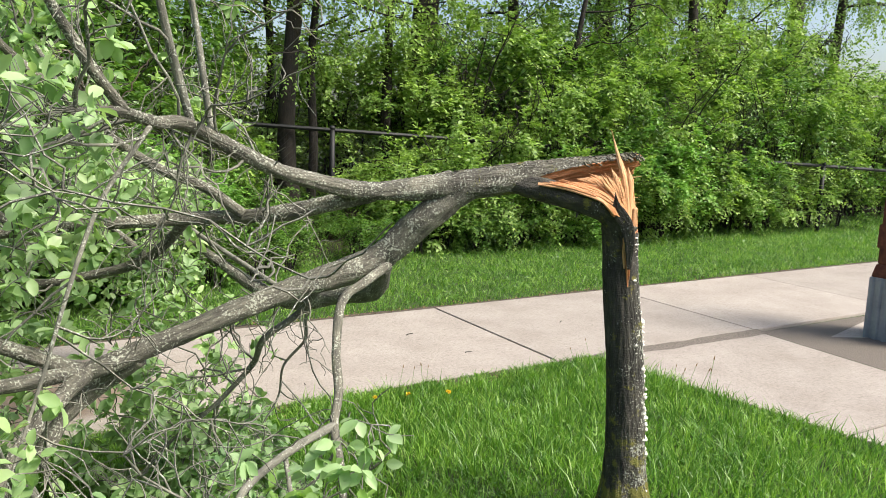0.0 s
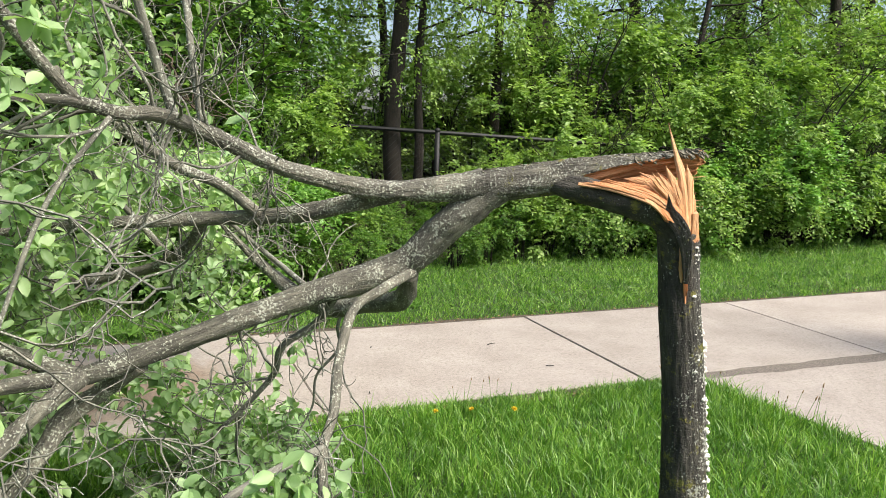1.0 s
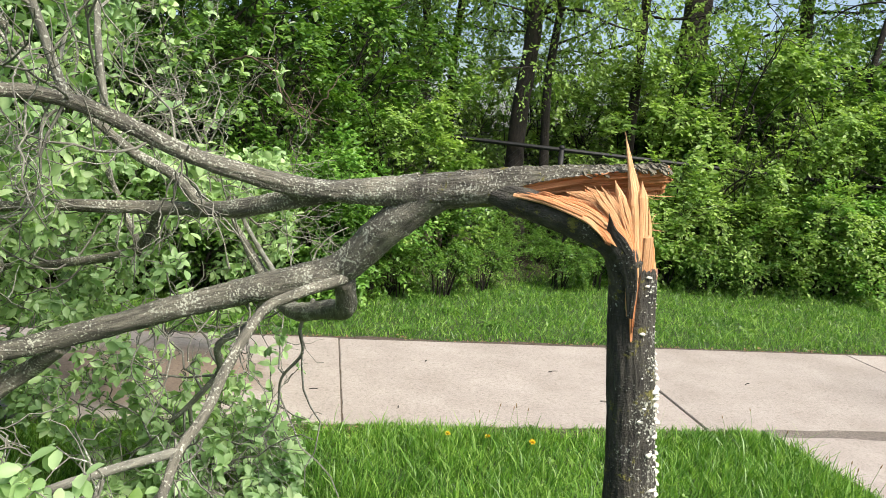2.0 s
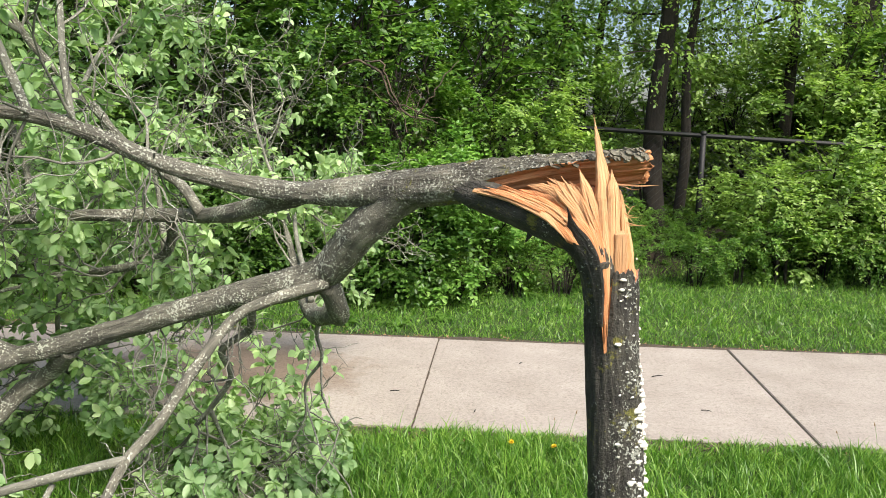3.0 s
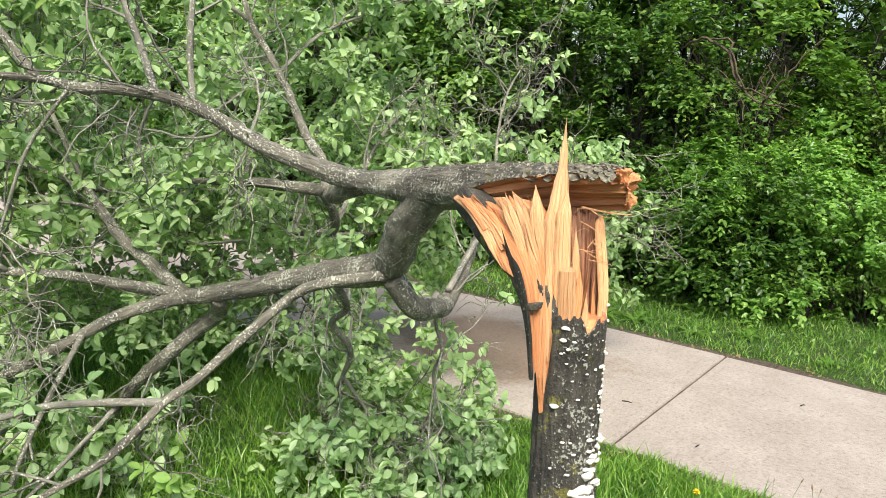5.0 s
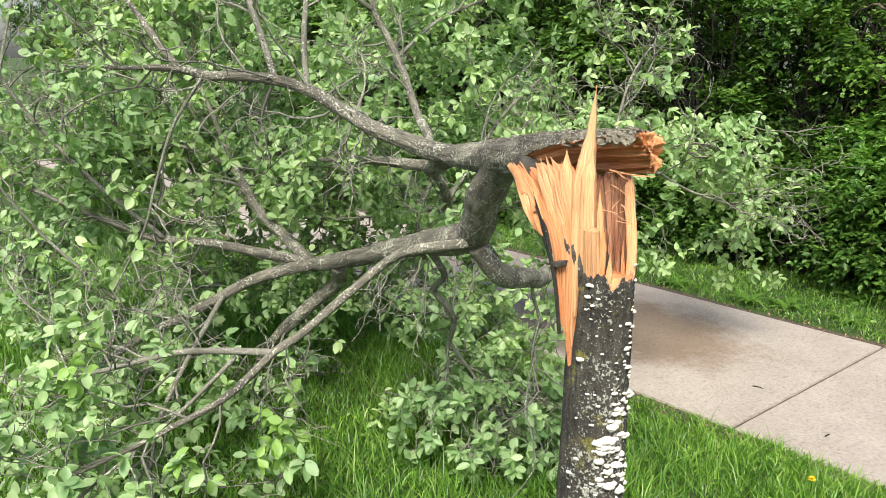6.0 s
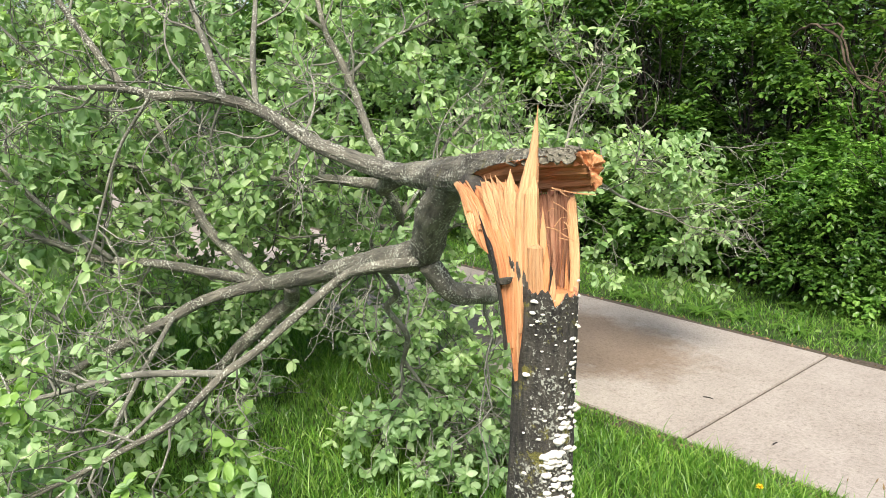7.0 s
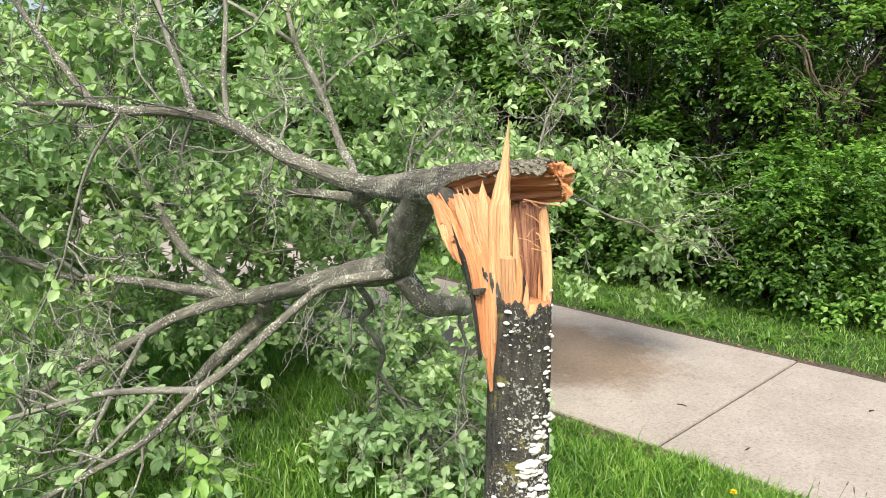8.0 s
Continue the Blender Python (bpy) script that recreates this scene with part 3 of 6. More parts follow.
for i in range(nt):
    for j in range(nk):
        a = i * (nk + 1) + j
        F += [(a, a + 1, a + nk + 2, a + nk + 1), (q + a, q + a + nk + 1, q + a + nk + 2, q + a + 1)]
for i in range(nt):
    for a, b in ((i * (nk + 1), (i + 1) * (nk + 1)), ((i + 1) * (nk + 1) + nk, i * (nk + 1) + nk)):
        F.append((a, b, q + b, q + a))
for j in range(nk):
    a = nt * (nk + 1) + j
    F.append((a, a + 1, q + a + 1, q + a))
tree_part("torn_sheet", mesh_np("torn_sheet", V, F, WOOD, U), "folded orange sheet of torn wood")
# ribbons that lift off the sheet, some free at their tips
for i in range(11):
    k = min(1.0, max(0.0, (i + rng.uniform(-0.35, 0.35)) / 10))
    t0, t1 = rng.uniform(0.02, 0.3), rng.uniform(0.84, 1.03)
    lift = rng.uniform(0.0, 0.006)
    pts = [sheet_at(k, t) + OUTWARD * (lift * u - 0.002) + rng.normal(0, 0.0012, 3) for u, t in ((0, t0), (0.5, t0 * 0.6 + t1 * 0.4), (1, t0 * 0.3 + t1 * 0.7), (1.3, t1))]
    w = rng.choice([0.009, 0.014, 0.019, 0.024])
    tree_part("ribbon", splinter_mesh(pts, [w * 0.06, w * 0.65, w, w * 1.1], 0.008, OUTWARD, rng.uniform(0.03, 0.09), (WOOD, WOOD_PALE, WOOD_PALE)[i % 3] if k > 0.3 else WOOD))
# pale fibres standing free before the stem
for k, top, dx in ((0.42, 1.352, -0.01), (0.55, 1.36, -0.004), (0.68, 1.345, 0.0), (0.8, 1.335, 0.004), (0.3, 1.34, -0.012), (0.92, 1.35, 0.002)):
    a, b = sheet_at(k, 0.42), sheet_at(k, 0.68)
    c = sheet_at(k, 0.84) + OUTWARD * 0.012
    c[2] = top
    tree_part("splinter", splinter_mesh([a, b + OUTWARD * 0.006, c + (dx, 0, 0)], [0.008, 0.013, 0.011], 0.01, FRONT, 0.05, WOOD_PALE))

# edge of wood along the bark hinge
EDGE = [(0.345, -1.762, 1.31), (0.42, -1.815, 1.3), (0.503, -1.878, 1.27), (0.535, -1.896, 1.243), (0.556, -1.9, 1.218)]
tree_part("splinter", splinter_mesh(EDGE, [0.012, 0.017, 0.018, 0.014], 0.008, (0.15, -0.75, 0.62), 0.05, WOOD_PALE, 0.2))
edge_line = spline(EDGE, 0.006)
V, U, F = [], [], []
nk, nt = 22, 30
for i in range(nt + 1):
    u = i / nt
    lo = np.array([np.interp(u, np.linspace(0, 1, len(edge_line)), edge_line[:, a]) for a in range(3)])
    hi = sheet_at(0.06, 1.0 - 0.5 * u)
    for j in range(nk + 1):
        k = j / nk
        fold = noise.noise(Vector((k * 6, u * 1.1, 3))) + 0.7 * noise.noise(Vector((k * 17, u * 1.4, 7)))
        V.append(lo * (1 - k) + hi * k + np.array([0.05, -0.8, 0.55]) * (0.006 * fold - 0.012 * math.sin(math.pi * k) * (1 - u) + 0.004))
        U.append((k * 0.08, u * 0.3))
q = len(V)
V += [p + np.array([0, 0.008, -0.006]) for p in V]
U += U[:]
for i in range(nt):
    for j in range(nk):
        a = i * (nk + 1) + j
        F += [(a, a + nk + 1, a + nk + 2, a + 1), (q + a, q + a + 1, q + a + nk + 2, q + a + nk + 1)]
for i in range(nt):
    a, b = i * (nk + 1), (i + 1) * (nk + 1)
    F += [(a, q + a, q + b, b), (a + nk, b + nk, q + b + nk, q + a + nk)]
for j in range(nk):
    F.append((j, j + 1, q + j + 1, q + j))
tree_part("torn_sheet", mesh_np("torn_sheet", V, F, WOOD, U), "orange wood lining the bent bark")
for i in range(7):
    u0, u1, k = rng.uniform(0.55, 0.85), rng.uniform(-0.04, 0.15), (i + 0.5) / 7
    pts = []
    for u in (u0, (u0 + u1) / 2, u1):
        lo = np.array([np.interp(u, np.linspace(0, 1, len(edge_line)), edge_line[:, a]) for a in range(3)])
        pts.append(lo * (1 - k) + sheet_at(0.06, 1.0 - 0.5 * u) * k + np.array([0.0, -0.006, 0.004]))
    tree_part("ribbon", splinter_mesh(pts, [0.006, 0.011, 0.01], 0.006, (0.05, -0.8, 0.55), 0.06, WOOD_PALE if i % 2 else WOOD))
# bark that stands as a tooth against the sheet's edge
tree_part("bark_tooth", splinter_mesh([(0.636, -1.908, 1.03), (0.626, -1.913, 1.12), (0.606, -1.912, 1.185), (0.572, -1.899, 1.232), (0.548, -1.903, 1.292)], [0.014, 0.03, 0.042, 0.046, 0.03], 0.008, (-0.72, -0.69, 0.1), 0.075, BARK, 0.5), "dark tooth of bark beside the torn wood")

# hollow wall of reddish fibres at the back of the break
V, U, F = [], [], []
na, nz = 150, 24
for i in range(nz + 1):
    for j in range(na + 1):
        deg = 22 + 150 * j / na
        top = float(np.interp(deg, [22, 34, 48, 62, 76, 88, 130, 172], [1.15, 1.165, 1.205, 1.26, 1.31, 1.33, 1.31, 1.22])) + 0.016 * noise.noise(Vector((deg * 0.35, 1.1, 0))) + 0.01 * noise.noise(Vector((deg * 1.1, 6.1, 0)))
        z = 1.08 + (top - 1.08) * i / nz
        rib = noise.noise(Vector((deg * 0.16, z * 3, 5.5))) + 0.7 * noise.noise(Vector((deg * 0.5, z * 4, 8.5))) + 0.4 * noise.noise(Vector((deg * 1.3, z * 6, 2.5)))
        share = 0.8 + 0.09 * rib
        p = within(z, deg, share)
        V.append(p)
        U.append((math.radians(deg) * 0.055, z))
q = len(V)
for i in range(nz + 1):
    for j in range(na + 1):
        x, y, z = V[i * (na + 1) + j]
        cx, cy = trunk_axis(z)
        V.append((cx + (x - cx) * 1.12, cy + (y - cy) * 1.12, z - 0.002))
        U.append(U[i * (na + 1) + j])
for i in range(nz):
    for j in range(na):
        a = i * (na + 1) + j
        F += [(a, a + na + 1, a + na + 2, a + 1), (q + a, q + a + 1, q + a + na + 2, q + a + na + 1)]
for j in range(na):
    a = nz * (na + 1) + j
    F.append((a, a + 1, q + a + 1, q + a))
for i in range(nz):
    a, b = i * (na + 1), (i + 1) * (na + 1)
    F.append((a, b, q + b, q + a))
tree_part("hollow_wall", mesh_np("hollow_wall", V, F, WOOD_RED, U), "reddish fibrous wall of the split trunk")
tree_part("splinter", splinter_mesh([(0.712, -1.803, 1.12), (0.708, -1.795, 1.18), (0.693, -1.785, 1.25), (0.676, -1.776, 1.322)], [0.016, 0.02, 0.02, 0.017], 0.012, (0.45, -0.88, 0), 0.012, WOOD_PALE), "pale edge of the split trunk")
for i in range(7):
    deg, share = 48 + 14 * i, rng.uniform(0.55, 0.68)
    top = rng.uniform(1.2, 1.29)
    tree_part("ribbon", splinter_mesh([within(1.1, deg, share + 0.05), within(1.18, deg, share), within(top, deg, share + 0.02)], [0.01, 0.008], 0.008, FRONT, rng.uniform(0.03, 0.08), WOOD_RED if i % 3 else WOOD))
# thin slivers and loose fibres
for i in range(14):
    k = rng.uniform(0.2, 1.0)
    a, b = sheet_at(k, rng.uniform(0.4, 0.6)), sheet_at(k, rng.uniform(0.75, 0.95))
    b = b + OUTWARD * rng.uniform(0.004, 0.02) + rng.normal(0, 0.006, 3)
    tree_part("sliver", splinter_mesh([a, (a + b) / 2 + OUTWARD * 0.006, b], rng.uniform(0.002, 0.005), 0.003, FRONT, 0.05, WOOD_PALE))
for i in range(12):
    a = np.array([rng.uniform(0.63, 0.7), -1.82 + rng.uniform(-0.03, 0.03), rng.uniform(1.24, 1.34)])
    b = a + np.array([rng.uniform(0.02, 0.07), rng.uniform(-0.02, 0.02), rng.uniform(-0.035, 0.02)])
    tree_part("sliver", splinter_mesh([a, (a + b) / 2 + (0, 0, rng.uniform(-0.006, 0.01)), b], 0.002, 0.0016, (0, -1, 0.2), 0.03, WOOD_PALE))
tree_part("sliver", splinter_mesh([(0.66, -1.815, 1.338), (0.71, -1.812, 1.334), (0.765, -1.81, 1.336)], 0.0028, 0.002, (0, -1, 0.2), 0.03, WOOD_PALE))


def build_log():
    """The fallen stem: round bark, its torn end split open along the lower front."""
    axis = spline([(0.728, -1.808, 1.372), (0.55, -1.758, 1.352), (0.35, -1.675, 1.325), (0.1, -1.578, 1.287), (0.02, -1.555, 1.28)], 0.008)
    k, na = len(axis), 128
    tan = np.gradient(axis, axis=0)
    tan /= np.linalg.norm(tan, axis=1)[:, None]
    up = np.array([0, 0, 1.0])
    cut_n = np.array([0.0, -0.72, -0.7])
    V, U, F, S = [], [], [], []
    flag = np.zeros((k, na + 1), bool)
    run = 0.0
    for i in range(k):
        side = np.cross(tan[i], up)
        side /= np.linalg.norm(side)
        u = np.cross(side, tan[i])
        n = cut_n - tan[i] * (cut_n @ tan[i])
        n /= np.linalg.norm(n)
        x = axis[i][0]
        r0 = np.interp(x, [0.0, 0.08, 0.16, 0.3, 0.5, 0.74], [0.02, 0.043, 0.05, 0.05, 0.049, 0.042])
        cut = np.interp(x, [0.3, 0.39, 0.5, 0.6, 0.74], [0.056, 0.034, 0.014, 0.004, -0.004])
        run += 0.008
        for j in range(na + 1):
            a = 2 * math.pi * j / na
            d = side * math.cos(a) + u * math.sin(a)
            rough = 1 + 0.05 * noise.noise(Vector((math.cos(a) * 3, math.sin(a) * 3, run * 8))) + 0.03 * noise.noise(Vector((math.cos(a) * 9, math.sin(a) * 9, run * 18)))
            if x > 0.2:
                shag = min(1.0, (x - 0.2) / 0.15) * max(0.0, d[2] + 0.3)
                rough += shag * (0.1 * noise.noise(Vector((math.cos(a) * 12, math.sin(a) * 12, run * 22))) + 0.07 * noise.noise(Vector((math.cos(a) * 26, math.sin(a) * 26, run * 50))))
            w = d * r0 * rough
            over = w @ n - cut
            if over > 0:
                flag[i, j] = True
                w = w - n * over
                lat = w @ np.cross(n, tan[i])
                w = w + n * 0.014 * (noise.noise(Vector((lat * 110, run * 2.2, 4.4))) + 0.6 * noise.noise(Vector((lat * 260, run * 3.5, 9.4))))
            p = axis[i] + w
            if i < 6:
                p = p - tan[i] * 0.022 * (noise.noise(Vector((math.cos(a) * 2.2 + 4, math.sin(a) * 2.2, 7.7))) + 0.35 * noise.noise(Vector((math.cos(a) * 9, math.sin(a) * 9, 1.7))) + 0.2) * (6 - i) / 6
            V.append(p)
            U.append((a * 0.05, run))
    s = na + 1
    for i in range(k - 1):
        for j in range(na):
            q = i * s + j
            F.append((q, q + s, q + s + 1, q + 1))
            S.append(1 if flag[i, j] and flag[i, j + 1] else 0)
    # the torn end: rings of ragged fibre
    mid = np.mean(V[:na], axis=0)
    ring0 = list(range(na + 1))
    for q, fr in enumerate((0.9, 0.78, 0.64, 0.5, 0.36, 0.2, 0.08)):
        ring1 = []
        for j in range(na + 1):
            d = V[ring0[0] + j] if q == 0 else V[j]
            ca, sa = math.cos(2 * math.pi * j / na) * fr, math.sin(2 * math.pi * j / na) * fr
            jag = 1.1 * noise.noise(Vector((ca * 2.2, sa * 2.2, 3.3))) + 0.45 * noise.noise(Vector((ca * 11, sa * 11, 6.3))) - 0.8 * (1 - fr)
            ring1.append(len(V))
            V.append(mid + (np.array(V[j]) - mid) * fr - tan[0] * (0.011 * jag + 0.004))
            U.append((V[-1][1], V[-1][2] * 14))
        for j in range(na):
            F.append((ring1[j], ring1[j + 1], ring0[j + 1], ring0[j]))
            S.append(2)
        ring0 = ring1
    F.append(tuple(ring0[:na]))
    S.append(2)
    return mesh_np("log", V, F, [BARK_STEM, WOOD, WOOD_END], U, S)


tree_part("fallen_stem", build_log(), "horizontal grey-brown stem, split open at its torn end")

# bark hinge that still holds the stem to the trunk
hinge = Sheaf()
hinge.tube(spline([(0.657, -1.832, 0.98), (0.652, -1.832, 1.06), (0.637, -1.842, 1.15), (0.598, -1.848, 1.212), (0.52, -1.828, 1.25), (0.41, -1.752, 1.282), (0.29, -1.658, 1.312)], 0.01), [0.03, 0.046, 0.047, 0.044, 0.041, 0.04, 0.03], 36, 0.1)
tree_part("bark_hinge", hinge.mesh("bark_hinge", BARK), "dark bent strip of bark still holding the stem")

for pts, w in (([(0.49, -1.79, 1.25), (0.486, -1.808, 1.22), (0.48, -1.812, 1.195)], 0.04), ([(0.54, -1.82, 1.25), (0.537, -1.838, 1.225), (0.54, -1.842, 1.205)], 0.026)):
    tree_part("bark_flap", splinter_mesh(pts, w, 0.008, FRONT, 0.05, BARK), "ragged flap of bark hanging from the hinge")
# flakes of crusted bark along the top of the stem
fv, ff = [], []
stem_line = spline([(0.715, -1.812, 1.37), (0.55, -1.758, 1.352), (0.35, -1.675, 1.325), (0.1, -1.578, 1.287)], 0.004)
for i in range(620):
    c = stem_line[int(len(stem_line) * rng.uniform(0, 1) ** 1.3)]
    a = rng.uniform(-0.95, 1.0)
    out = np.array([0.36 * math.sin(a), -0.93 * math.sin(a), math.cos(a)])
    lay = unit3(np.array([-0.92, 0.36, -0.1]) + rng.normal(0, 0.35, 3))
    lay = unit3(lay - out * (lay @ out))
    cross = np.cross(out, lay)
    base = c + out * (0.047 + rng.uniform(-0.002, 0.003))
    size = 0.002 + rng.gamma(1.8, 0.0016)
    tip = rng.uniform(0.05, 0.5)
    q = len(fv)
    for u, v, h in ((-1, -0.5, 0), (-0.3, -0.8, 0.1), (0.8, -0.6, tip), (1.1, 0.2, tip), (0.5, 0.8, tip * 0.7), (-0.7, 0.7, 0.1)):
        fv.append(base + (lay * u + cross * v * rng.uniform(0.7, 1.2) + out * h) * size)
    for u, v in ((-1, -0.5), (-0.3, -0.8), (0.8, -0.6), (1.1, 0.2), (0.5, 0.8), (-0.7, 0.7)):
        fv.append(base + (lay * u * 0.9 + cross * v * 0.9) * size - out * 0.003)
    ff.append(tuple(q + j for j in range(6)))
    ff += [(q + j, q + 6 + j, q + 6 + (j + 1) % 6, q + (j + 1) % 6) for j in range(6)]
tree_part("bark_crust", mesh_np("bark_crust", fv, ff, CRUST, smooth=False), "crusty pale grey flakes of bark and lichen", "stuff")

# a curled bark chip at the edge of the tear
bm = bmesh.new()
bmesh.ops.create_cube(bm, size=1)
for v in bm.verts:
    v.co = Vector((v.co.x * 0.03 + 0.004 * v.co.z, v.co.y * 0.018, v.co.z * 0.014 + 0.008 * v.co.x))
bmesh.ops.bevel(bm, geom=bm.edges[:], offset=0.002, segments=1, affect="EDGES")
for v in bm.verts:
    v.co += Vector((0.632, -1.915, 1.166))
me = bpy.data.meshes.new("bark_chip")
bm.to_mesh(me)
bm.free()
me.materials.append(BARK)
tree_part("bark_chip", me, "loose black bark chip")


